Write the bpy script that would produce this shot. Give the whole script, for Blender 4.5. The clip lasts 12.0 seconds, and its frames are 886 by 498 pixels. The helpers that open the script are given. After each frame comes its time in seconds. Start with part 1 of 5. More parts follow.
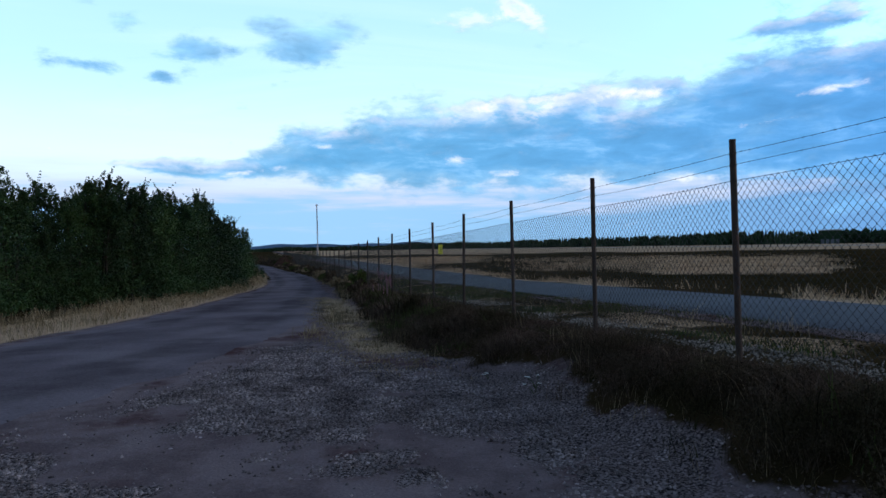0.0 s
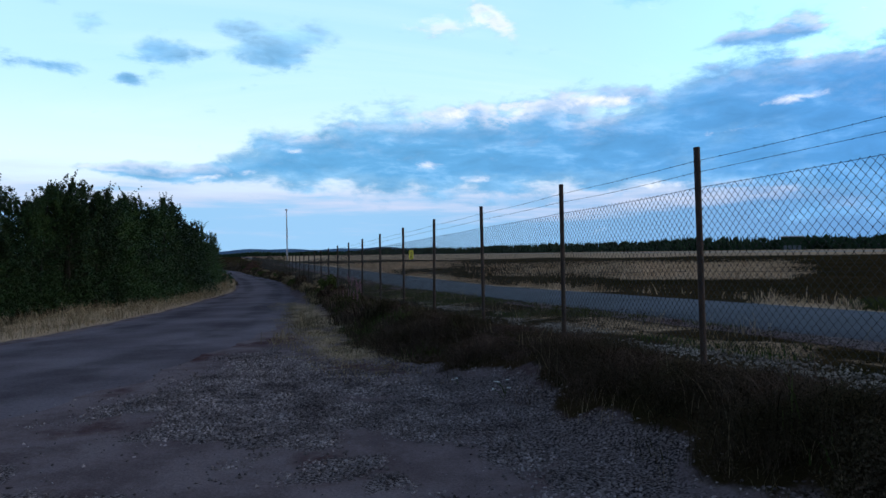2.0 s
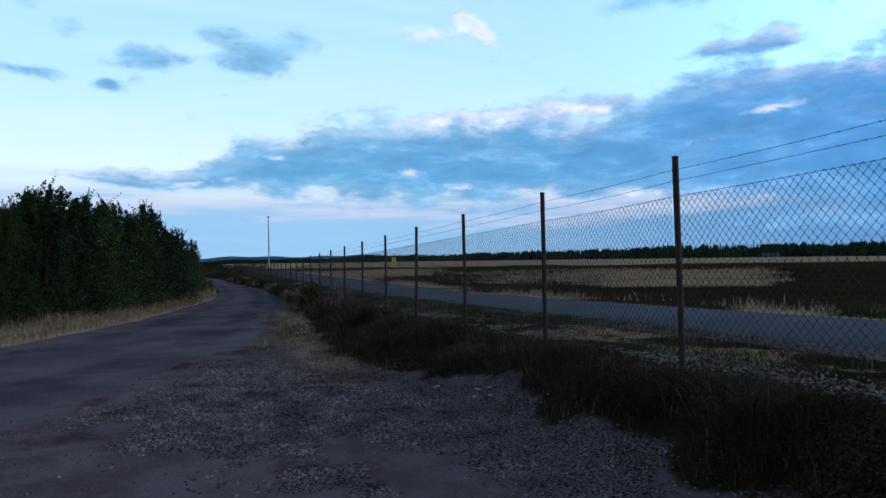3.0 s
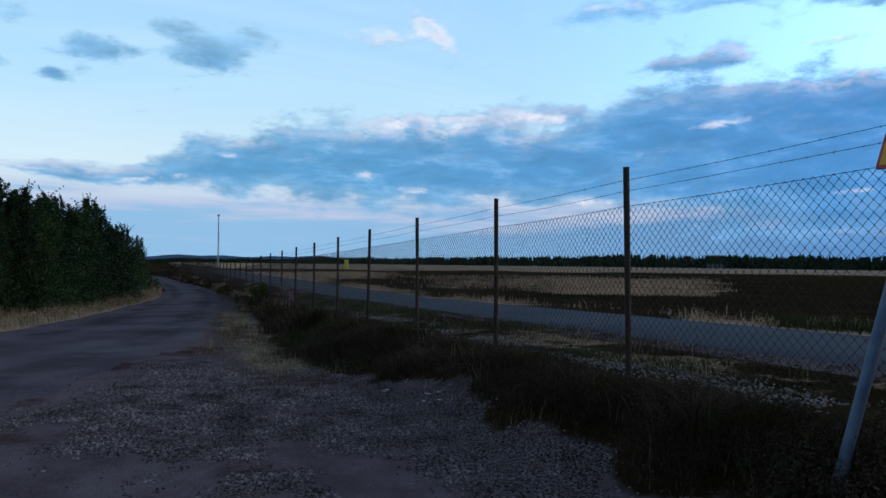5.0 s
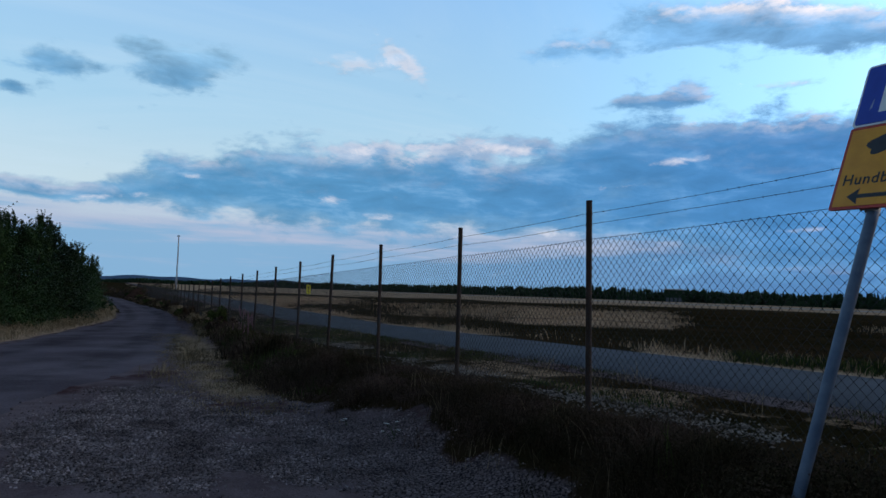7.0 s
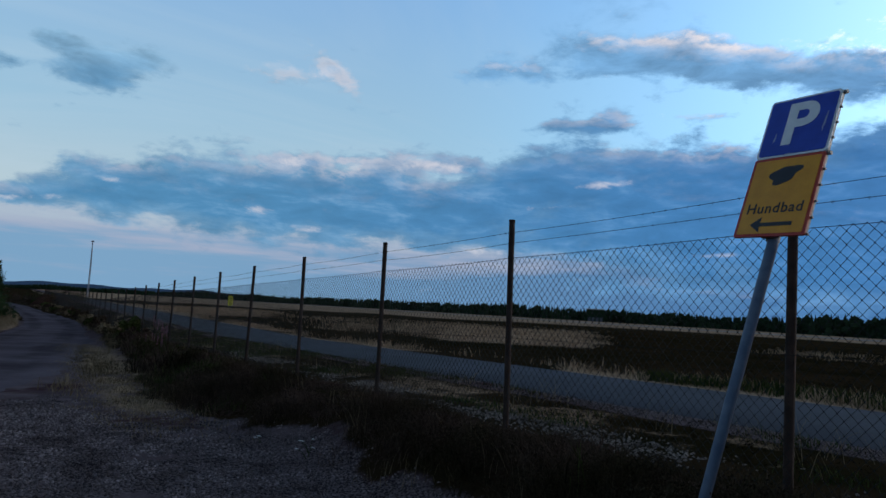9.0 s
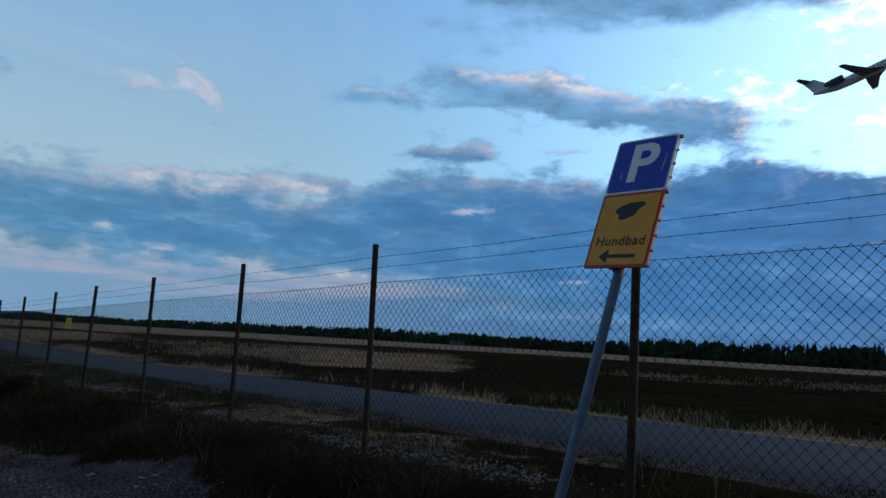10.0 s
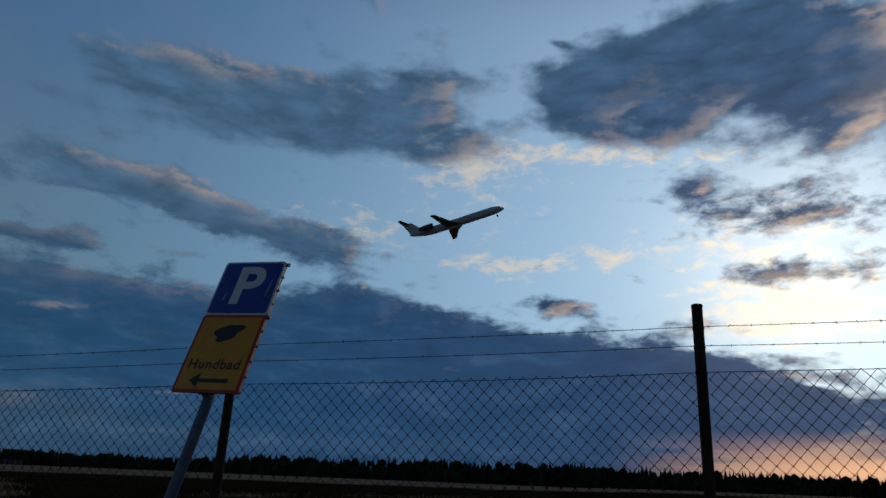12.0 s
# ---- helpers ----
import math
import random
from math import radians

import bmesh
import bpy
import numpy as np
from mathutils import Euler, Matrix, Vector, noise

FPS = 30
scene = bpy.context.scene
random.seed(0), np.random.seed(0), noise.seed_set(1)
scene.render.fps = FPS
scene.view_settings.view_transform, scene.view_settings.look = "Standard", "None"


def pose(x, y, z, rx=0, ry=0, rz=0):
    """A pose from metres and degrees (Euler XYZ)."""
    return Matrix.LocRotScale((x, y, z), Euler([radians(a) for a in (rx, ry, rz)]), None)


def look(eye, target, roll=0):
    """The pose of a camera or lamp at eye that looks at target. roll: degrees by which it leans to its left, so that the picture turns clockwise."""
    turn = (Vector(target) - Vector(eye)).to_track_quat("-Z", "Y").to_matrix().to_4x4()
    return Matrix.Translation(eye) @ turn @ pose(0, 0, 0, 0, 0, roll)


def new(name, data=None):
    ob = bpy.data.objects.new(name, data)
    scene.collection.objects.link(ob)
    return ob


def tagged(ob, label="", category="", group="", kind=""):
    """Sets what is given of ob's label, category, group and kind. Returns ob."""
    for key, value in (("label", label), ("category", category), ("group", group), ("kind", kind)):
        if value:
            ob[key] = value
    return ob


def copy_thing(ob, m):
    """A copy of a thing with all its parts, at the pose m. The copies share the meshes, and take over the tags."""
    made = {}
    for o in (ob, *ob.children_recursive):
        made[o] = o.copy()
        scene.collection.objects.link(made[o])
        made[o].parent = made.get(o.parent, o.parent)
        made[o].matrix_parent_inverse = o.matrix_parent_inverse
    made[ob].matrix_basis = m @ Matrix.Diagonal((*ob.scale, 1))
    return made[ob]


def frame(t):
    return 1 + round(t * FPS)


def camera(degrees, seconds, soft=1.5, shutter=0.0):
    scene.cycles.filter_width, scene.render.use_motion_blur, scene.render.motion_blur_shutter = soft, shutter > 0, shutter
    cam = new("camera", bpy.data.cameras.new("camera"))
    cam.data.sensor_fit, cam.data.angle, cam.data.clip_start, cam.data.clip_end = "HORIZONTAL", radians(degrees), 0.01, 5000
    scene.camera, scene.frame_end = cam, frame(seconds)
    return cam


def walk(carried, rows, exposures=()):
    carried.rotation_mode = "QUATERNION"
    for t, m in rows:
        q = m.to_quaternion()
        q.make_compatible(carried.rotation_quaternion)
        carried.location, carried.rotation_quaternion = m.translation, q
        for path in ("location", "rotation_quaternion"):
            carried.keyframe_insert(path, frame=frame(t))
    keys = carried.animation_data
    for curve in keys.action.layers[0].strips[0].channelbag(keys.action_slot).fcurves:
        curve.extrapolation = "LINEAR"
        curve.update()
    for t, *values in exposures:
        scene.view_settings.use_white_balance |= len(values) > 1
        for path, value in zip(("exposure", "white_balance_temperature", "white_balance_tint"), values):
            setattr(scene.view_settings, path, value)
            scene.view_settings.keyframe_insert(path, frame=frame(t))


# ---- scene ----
# ------------------------------------------------------------ camera and walk
cam = camera(66.38, 12.0)
WALK = [
    (0.0, -0.071, 0.000, 1.479, -14.649, -0.101, 0.898),
    (0.5, -0.073, -0.008, 1.479, -15.606, 0.335, 1.266),
    (1.0, -0.060, -0.002, 1.482, -16.197, 0.307, 1.552),
    (1.5, -0.061, -0.010, 1.479, -16.466, 0.634, 1.429),
    (2.0, -0.063, -0.014, 1.477, -17.115, 0.318, 0.799),
    (2.5, -0.060, -0.024, 1.477, -18.277, 0.351, 0.146),
    (3.0, -0.056, -0.033, 1.479, -18.570, 0.924, 0.805),
    (5.0, -0.044, -0.019, 1.478, -22.523, 1.255, -0.590),
    (5.5, -0.047, -0.012, 1.480, -23.411, 2.430, -1.048),
    (6.0, -0.027, 0.001, 1.487, -24.495, 2.660, -1.854),
    (6.5, -0.031, 0.003, 1.486, -24.903, 3.263, -1.921),
    (8.5, 0.016, 0.009, 1.491, -29.774, 4.757, -2.806),
    (9.0, 0.043, 0.015, 1.494, -31.788, 5.241, -3.272),
    (9.5, 0.078, 0.021, 1.508, -36.207, 6.490, -3.619),
    (10.0, 0.088, 0.035, 1.513, -43.208, 7.873, -3.278),
    (10.5, 0.047, 0.040, 1.522, -48.283, 8.480, -4.464),
    (11.0, 0.053, 0.035, 1.539, -49.890, 12.397, -3.679),
    (11.5, 0.079, 0.007, 1.568, -61.374, 16.180, -2.689),
    (12.0, 0.141, 0.003, 1.596, -75.638, 18.792, -2.157),
]
EXPOSURES = [(0.0, 0.55), (3.0, 0.38), (5.5, 0.12), (8.5, -0.25), (9.5, -0.38), (10.5, -0.52), (11.0, -0.75), (11.5, -1.2), (12.0, -2.0)]
walk(cam, [(t, pose(x, y, z, 90 + p, r, w)) for t, x, y, z, w, p, r in WALK], EXPOSURES)

# ------------------------------------------------------------ sky, clouds, sun
SUN_AZ, SUN_EL = 106.0, 11.0        # degrees clockwise from +y, and above the horizon
world = bpy.data.worlds.new("evening_sky")
scene.world = world
world.use_nodes = True
wt = world.node_tree
wt.nodes.clear()


class Graph:
    """Short-hand for node trees."""

    def __init__(self, tree):
        self.tree = tree

    def put(self, kind, **props):
        n = self.tree.nodes.new(kind)
        for k, v in props.items():
            if k == "operation":
                n.operation = v
            elif k == "data_type":
                n.data_type = v
            elif k == "blend_type":
                n.blend_type = v
        return n

    def wire(self, value, socket):
        if isinstance(value, bpy.types.NodeSocket):
            self.tree.links.new(value, socket)
        else:
            socket.default_value = value

    def m(self, op, a, b=0.0, c=0.0, clamp=False):
        n = self.put("ShaderNodeMath", operation=op)
        n.use_clamp = clamp
        for i, v in enumerate((a, b, c)):
            self.wire(v, n.inputs[i])
        return n.outputs[0]

    def v(self, op, a, b=(0, 0, 0), scale=None):
        n = self.put("ShaderNodeVectorMath", operation=op)
        self.wire(a, n.inputs[0])
        self.wire(b, n.inputs[1])
        if scale is not None:
            self.wire(scale, n.inputs["Scale"])
        return n.outputs["Value"] if op in ("DOT_PRODUCT", "LENGTH") else n.outputs[0]

    def xyz(self, x, y, z):
        n = self.put("ShaderNodeCombineXYZ")
        for i, q in enumerate((x, y, z)):
            self.wire(q, n.inputs[i])
        return n.outputs[0]

    def split(self, a):
        n = self.put("ShaderNodeSeparateXYZ")
        self.wire(a, n.inputs[0])
        return n.outputs

    def noise(self, vec, scale, detail=4.0, rough=0.55, distortion=0.0, colour=False):
        n = self.put("ShaderNodeTexNoise")
        self.wire(vec, n.inputs["Vector"])
        n.inputs["Scale"].default_value = scale
        n.inputs["Detail"].default_value = detail
        n.inputs["Roughness"].default_value = rough
        n.inputs["Distortion"].default_value = distortion
        return n.outputs["Color"] if colour else n.outputs["Fac"]

    def step(self, a, lo, hi):
        n = self.put("ShaderNodeMapRange")
        n.interpolation_type = "SMOOTHSTEP"
        self.wire(a, n.inputs[0])
        self.wire(lo, n.inputs[1])
        self.wire(hi, n.inputs[2])
        return n.outputs[0]

    def mix(self, fac, a, b, blend="MIX"):
        n = self.put("ShaderNodeMix", data_type="RGBA", blend_type=blend)
        self.wire(fac, n.inputs[0])
        for v, i in ((a, 6), (b, 7)):
            self.wire((*v, 1.0) if isinstance(v, tuple) and len(v) == 3 else v, n.inputs[i])
        return n.outputs[2]


g = Graph(wt)
sky = wt.nodes.new("ShaderNodeTexSky")
sky.sky_type = "NISHITA"
sky.sun_disc = False
sky.sun_elevation = radians(SUN_EL)
sky.sun_rotation = radians(SUN_AZ)
sky.air_density, sky.dust_density, sky.ozone_density = 1.0, 0.6, 2.0
way = wt.nodes.new("ShaderNodeTexCoord").outputs["Generated"]
wx, wy, wz = g.split(way)
azim = g.m("MULTIPLY", g.m("ARCTAN2", wx, wy), 57.2958)
elev = g.m("MULTIPLY", g.m("ARCSINE", wz), 57.2958)
# cloud plane: things near the horizon get long and thin
flat = g.m("ADD", g.m("ABSOLUTE", wz), 0.16)
plane = g.xyz(g.m("DIVIDE", wx, flat), g.m("DIVIDE", wy, flat), 0.0)
warp = g.noise(plane, 1.6, 3.0, 0.5, colour=True)
wc = g.split(warp)
AE = g.xyz(g.m("ADD", azim, g.m("MULTIPLY_ADD", wc[0], 5.0, -2.5)), g.m("ADD", elev, g.m("MULTIPLY_ADD", wc[1], 2.2, -1.1)), 0.0)
# clouds are about twice as wide as they are tall
PUFF = g.xyz(g.m("MULTIPLY", azim, 0.1), g.m("MULTIPLY", elev, 0.21), 0.0)
west_ness = g.step(azim, 50.0, 85.0)
# towards the light: upwards in the east, down towards the sun in the west
AE_UP = g.v("ADD", AE, g.xyz(g.m("MULTIPLY_ADD", west_ness, 1.4, 0.9), g.m("MULTIPLY_ADD", west_ness, -1.5, 0.75), 0.0))


def cloud_sum(blobs, at):
    """Adds up soft oval cloud bodies: azimuth, elevation, half width, half height (degrees), tilt, weight."""
    total = 0.0
    for az, el, ra, re, tilt, weight in blobs:
        # the running sum goes along in z, which the scaling drops, so that one body is worked out after the other
        d = g.v("SUBTRACT", at, g.xyz(az, el, total))
        if tilt:
            x, y, z = g.split(d)
            d = g.xyz(x, g.m("MULTIPLY_ADD", x, -tilt, y), z)
        d = g.v("MULTIPLY", d, (1.0 / ra, 1.0 / re, 0.0))
        e = g.m("POWER", 2.718, g.m("MULTIPLY", g.v("DOT_PRODUCT", d, d), -1.0))
        total = g.m("MULTIPLY_ADD", e, weight, total)
    return total


SMALL = [(-4.8, 15.5, 2.6, 1.0, 0, .95), (3.4, 15.8, 2.6, 1.2, .1, .95), (0.6, 17.9, 2.2, .8, 0, .8), (6.6, 17.7, 1.8, 1.1, 0, .85), (3.0, 17.0, 3.2, 1.2, 0, .5),
         (-7.3, 13.4, 1.2, .6, 0, .8), (-12.3, 14.0, 3.2, .6, 0, .6), (44.0, 16.0, 2.5, 1.0, .05, .9), (40.4, 15.8, 1.7, .6, 0, .7), (51.5, 16.2, 2.0, .5, 0, .4)]
PUFFS = [(17.0, 19.0, 2.8, 1.5, 0, .55), (20.9, 19.8, 1.7, 1.0, -.2, .62), (23.2, 18.7, 1.6, 1.0, -.3, .62), (-10.9, 17.5, 1.8, 1.0, 0, .5), (-14, 19.3, 2, 1, 0, .5),
         (18.5, 11.9, 3.4, .8, .06, .5), (29.5, 12.6, 3.0, .8, .05, .6), (24.5, 12.2, 2.5, .5, 0, .4), (15.5, 7.2, 1.4, .9, -.2, .4), (4.2, 8.8, 2.4, .5, -.1, .4)]
BANK = [(-7.2, 6.7, 3.8, .6, 0, .9), (-1.0, 6.9, 4.0, .9, .05, .75), (5.0, 7.8, 5.0, 2.1, .05, 1.0), (11, 8.3, 5.5, 2.9, .02, 1.1), (18, 8.2, 5.5, 3.0, 0, 1.1), (25, 8.6, 5.5, 2.8, 0, 1.1),
        (32, 8.8, 5.5, 2.8, 0, 1.1), (38, 11.2, 4.5, 2.2, .18, 1.1), (45, 11.0, 6.5, 2.8, 0, 1.2), (53, 10.0, 7, 3.2, 0, 1.15), (42, 7.0, 9, 1.6, 0, .7)]
WALL = [(60, 9.4, 7, 3.6, 0, 1.1), (67.5, 12.2, 4.8, 3.0, 0, 1.1), (74, 10.4, 5.5, 3.0, -.15, 1.15), (81, 8.8, 7, 3.1, -.08, 1.15), (90, 7.8, 8, 2.9, -.05, 1.2),
        (99, 6.4, 8, 2.5, -.12, 1.1), (62, 5.0, 20, 3.4, 0, .9), (84, 4.4, 22, 2.8, 0, .9)]
HIGH = [(45.0, 21.5, 6.0, 1.7, .02, .9), (52, 20.4, 5.0, 1.7, -.15, .95), (36, 20.4, 3.6, 1.0, .05, .7), (59, 19.2, 5.0, 1.5, -.2, .85), (65, 18.2, 4.5, 1.5, -.1, .7),
        (57.5, 29.4, 8.0, 3.0, .02, .95), (65, 29.4, 6.0, 3.0, 0, .95), (71.6, 31.4, 3.8, 3.2, .2, .75), (75.5, 27.6, 4.2, 2.2, 0, .65), (49.5, 29.8, 5, 2.0, 0, .6), (67.4, 37.7, 1.5, 1.6, 0, .55), (45, 27, 9, 4, 0, .32)]
WEST = [(89, 31.2, 7, 2.8, 0, 1.05), (100, 32.8, 9.5, 4.2, 0, 1.3), (109, 29.0, 6, 4.6, 0, 1.15), (85.1, 13.9, 3.0, .9, -.1, .8), (103, 16.2, 6, 1.0, 0, .7),
        (96.9, 23.2, 3.4, 2.0, 0, .52), (104, 20.8, 7, 2.0, -.1, .6), (92, 27.4, 11, 1.3, -.1, .4), (85.6, 35.4, 1.8, .4, -.3, .55), (96, 12.0, 5, .8, 0, .35),
        # last three: clouds added out of view to hold light off the ground
        (128, 20, 12, 7, 0, 1.0), (150, 24, 18, 12, 0, 1.1), (175, 24, 20, 12, 0, .9)]
shape = cloud_sum(SMALL + PUFFS + BANK + WALL + HIGH + WEST, AE)
shape_up = cloud_sum(SMALL + BANK + WALL + HIGH + WEST, AE_UP)
# low banks are finely broken, the clouds higher up are larger and softer
soft_up = g.step(elev, 20.0, 29.0)


def cloud_noise(at):
    rough_n, soft_n = g.noise(at, 2.8, 9.0, 0.62, 0.2), g.noise(at, 1.5, 8.0, 0.55, 0.0)
    return g.m("MULTIPLY_ADD", g.m("SUBTRACT", soft_n, rough_n), soft_up, rough_n)


fine = cloud_noise(PUFF)
fine_up = cloud_noise(g.v("ADD", PUFF, g.xyz(g.m("MULTIPLY_ADD", west_ness, 0.09, 0.03), g.m("MULTIPLY_ADD", west_ness, -0.24, 0.11), 0.0)))
dens = g.m("MULTIPLY_ADD", fine, 1.8, g.m("ADD", shape, -1.30))
dens_up = g.m("MULTIPLY_ADD", fine_up, 1.8, g.m("ADD", shape_up, -1.30))
cover = g.step(dens, -0.20, 0.30)
thick = g.step(dens, 0.15, 0.85)
patchy = g.step(g.noise(plane, 1.7, 3.0, 0.5), 0.36, 0.62)
lit = g.m("MULTIPLY", g.step(g.m("SUBTRACT", dens, dens_up), g.m("MULTIPLY_ADD", soft_up, -0.05, 0.10), g.m("MULTIPLY_ADD", soft_up, -0.20, 0.60)), g.m("MULTIPLY_ADD", thick, -0.88, 1.0))
lit = g.m("MULTIPLY", lit, g.m("MULTIPLY_ADD", patchy, 0.65, 0.35))
lit = g.m("MULTIPLY", lit, g.m("MULTIPLY_ADD", g.step(azim, 20.0, 60.0), 0.42, 0.58))
lit = g.m("MULTIPLY", lit, g.m("SUBTRACT", 1.0, g.m("MULTIPLY", g.step(elev, 10.5, 12.5), g.step(azim, 13.0, 8.0))))
lit = g.m("MULTIPLY", lit, g.m("SUBTRACT", 1.0, g.m("MULTIPLY", g.step(elev, 9.0, 6.5), g.step(azim, 38.0, 52.0))))
lit = g.m("MULTIPLY", lit, g.m("SUBTRACT", 1.0, g.m("MULTIPLY", g.m("MULTIPLY", g.step(elev, 17.5, 15.0), 0.6), g.m("MULTIPLY", g.step(azim, 33.0, 40.0), g.step(azim, 68.0, 60.0)))))
# nearness to the sun
sd = Vector((math.sin(radians(SUN_AZ)) * math.cos(radians(SUN_EL)), math.cos(radians(SUN_AZ)) * math.cos(radians(SUN_EL)), math.sin(radians(SUN_EL))))
near_sun = g.m("MAXIMUM", g.v("DOT_PRODUCT", way, tuple(sd)), 0.0)
glow_wide = g.m("POWER", near_sun, 8.0)
bright_way = Vector((math.sin(radians(SUN_AZ)) * math.cos(radians(15)), math.cos(radians(SUN_AZ)) * math.cos(radians(15)), math.sin(radians(15))))
glow = g.m("POWER", g.m("MAXIMUM", g.v("DOT_PRODUCT", way, tuple(bright_way)), 0.0), 60.0)
SKY_GAIN = 0.13
nishita = g.v("MULTIPLY", g.v("SCALE", sky.outputs[0], scale=SKY_GAIN), (0.9, 1.3, 1.5))
# clear air: pale cyan low down, deeper blue towards the zenith and to the east of the sun
height = g.step(elev, 10.0, 42.0)
turn = g.step(azim, 5.0, 70.0)
turn_air = g.step(azim, 22.0, 72.0)
air = g.mix(g.m("MULTIPLY", turn_air, 0.75), g.mix(g.step(elev, 15.0, 6.0), (0.49, 0.76, 0.95), (0.68, 0.81, 0.88)), (0.31, 0.95, 1.65))
air = g.mix(height, air, (0.18, 0.50, 1.15))

air = g.mix(g.m("POWER", near_sun, 4.2), air, (1.9, 2.8, 3.7))
# out-of-view air dimmed behind the lay-by and far west, to darken the ground
dull = g.m("MAXIMUM", g.step(wy, -0.30, -0.70), g.step(wx, -0.45, -0.80))
air = g.v("SCALE", air, scale=g.m("MULTIPLY_ADD", dull, -0.6, 1.0))
clear = g.mix(0.8, nishita, air)
# thin high veil
veil = g.step(g.noise(g.v("MULTIPLY", plane, (0.5, 1.1, 1.0)), 1.1, 7.0, 0.6, 0.8), 0.42, 0.75)
clear = g.mix(g.m("MULTIPLY", veil, g.m("MULTIPLY_ADD", turn_air, -0.34, 0.42)), clear, g.mix(glow_wide, (0.62, 0.80, 0.95), (1.0, 0.90, 0.85)))
# hazy layers close to the horizon
pink_n = g.noise(g.xyz(g.m("MULTIPLY", azim, 0.05), g.m("MULTIPLY", elev, 0.55), 3.0), 1.6, 6.0, 0.6)
low_blue = g.mix(turn, (0.25, 0.46, 0.70), (0.065, 0.20, 0.47))
low_pink = g.mix(g.step(azim, 25.0, 95.0), (0.44, 0.52, 0.70), (0.19, 0.24, 0.43))
layer = g.mix(g.step(g.m("MULTIPLY_ADD", elev, 0.10, pink_n), 0.74, 1.06), low_blue, low_pink)
clear = g.mix(g.step(g.m("MULTIPLY_ADD", pink_n, 3.0, elev), 9.6, 5.6), clear, layer)
shade_col = g.mix(turn, (0.105, 0.32, 0.58), (0.068, 0.25, 0.58))
shade_col = g.mix(thick, g.mix(g.m("MULTIPLY_ADD", turn, -0.15, 0.32), shade_col, (0.34, 0.57, 0.78)), shade_col)
shade_col = g.mix(g.m("MULTIPLY", g.step(elev, 14.0, 20.0), 0.8), shade_col, g.mix(g.step(azim, 14.0, 32.0), (0.36, 0.61, 0.84), (0.25, 0.53, 0.88)))
shade_col = g.mix(glow_wide, shade_col, (0.13, 0.26, 0.58))
billow = g.noise(g.v("MULTIPLY", PUFF, (0.8, 1.2, 1.0)), 2.6, 8.0, 0.6, 0.3)
shade_col = g.v("SCALE", shade_col, scale=g.m("ADD", 1.0, g.m("MULTIPLY", g.m("SUBTRACT", billow, 0.5), g.m("MULTIPLY_ADD", g.step(elev, 11.0, 18.0), 0.6, 0.8))))
shade_col = g.mix(g.m("MULTIPLY", g.step(billow, 0.52, 0.74), g.m("MULTIPLY_ADD", g.step(elev, 12.0, 17.0), -0.34, 0.38)), shade_col, g.mix(turn, (0.40, 0.62, 0.84), (0.22, 0.44, 0.76)))
lit_col = g.mix(g.m("POWER", near_sun, 4.0), (0.94, 0.89, 0.95), (3.0, 2.35, 1.85))
body = g.mix(lit, shade_col, lit_col)
# bright broken cloud lit from behind, nearer to the sun
BRIGHT = [(66, 19.6, 7, 2.2, -.05, .60), (78, 24, 9, 4, 0, .42), (102, 18.5, 9, 5, 0, .62), (80, 17.4, 6, 1.6, 0, .66), (89, 18.2, 4, 1.2, 0, .6), (90, 26.6, 12, 1.3, -.1, .62),
          (103, 12.5, 8, 3, 0, .78), (71, 30.5, 4, 3.2, 0, .62), (75.5, 26.8, 4.5, 2, 0, .6), (57, 30, 9, 2, 0, .4)]
crumbs = g.noise(PUFF, 4.2, 10.0, 0.66, 0.4)
bright_d = g.m("MULTIPLY_ADD", crumbs, 2.3, g.m("ADD", cloud_sum(BRIGHT, AE), -1.58))
bright = g.step(bright_d, -0.05, 0.55)
clear = g.mix(g.m("MULTIPLY", bright, 0.9), clear, g.mix(g.m("POWER", near_sun, 5.0), (1.35, 1.38, 1.50), (3.4, 3.0, 2.4)))
sky_all = g.mix(cover, clear, body)
# sunlit scraps of cloud in front of the bank
GLINTS = [(4.4, 8.7, 2.0, .40, -.1, .8), (-1.5, 6.5, 3.2, .35, .05, .75), (15.5, 7.1, 1.3, .8, -.2, .7), (20.3, 6.3, 1.8, .35, .05, .75), (44.9, 11.3, 3.4, .5, .06, .75),
          (18.5, 11.9, 2.8, .6, .05, .75), (29.8, 12.5, 2.6, .6, .05, .8), (24.5, 11.6, 2.5, .4, 0, .6), (52.9, 5.2, 3.0, .35, 0, .7), (35, 5.2, 5, .4, 0, .5), (40, 9.0, 3, .4, 0, .45), (46, 13.8, 1.6, .3, 0, .6)]
glint = g.step(g.m("MULTIPLY_ADD", crumbs, 1.9, g.m("ADD", cloud_sum(GLINTS, AE), -1.42)), -0.12, 0.62)
sky_all = g.mix(g.m("MULTIPLY", glint, 0.72), sky_all, g.mix(turn, (0.88, 0.86, 0.93), (0.95, 0.92, 1.0)))
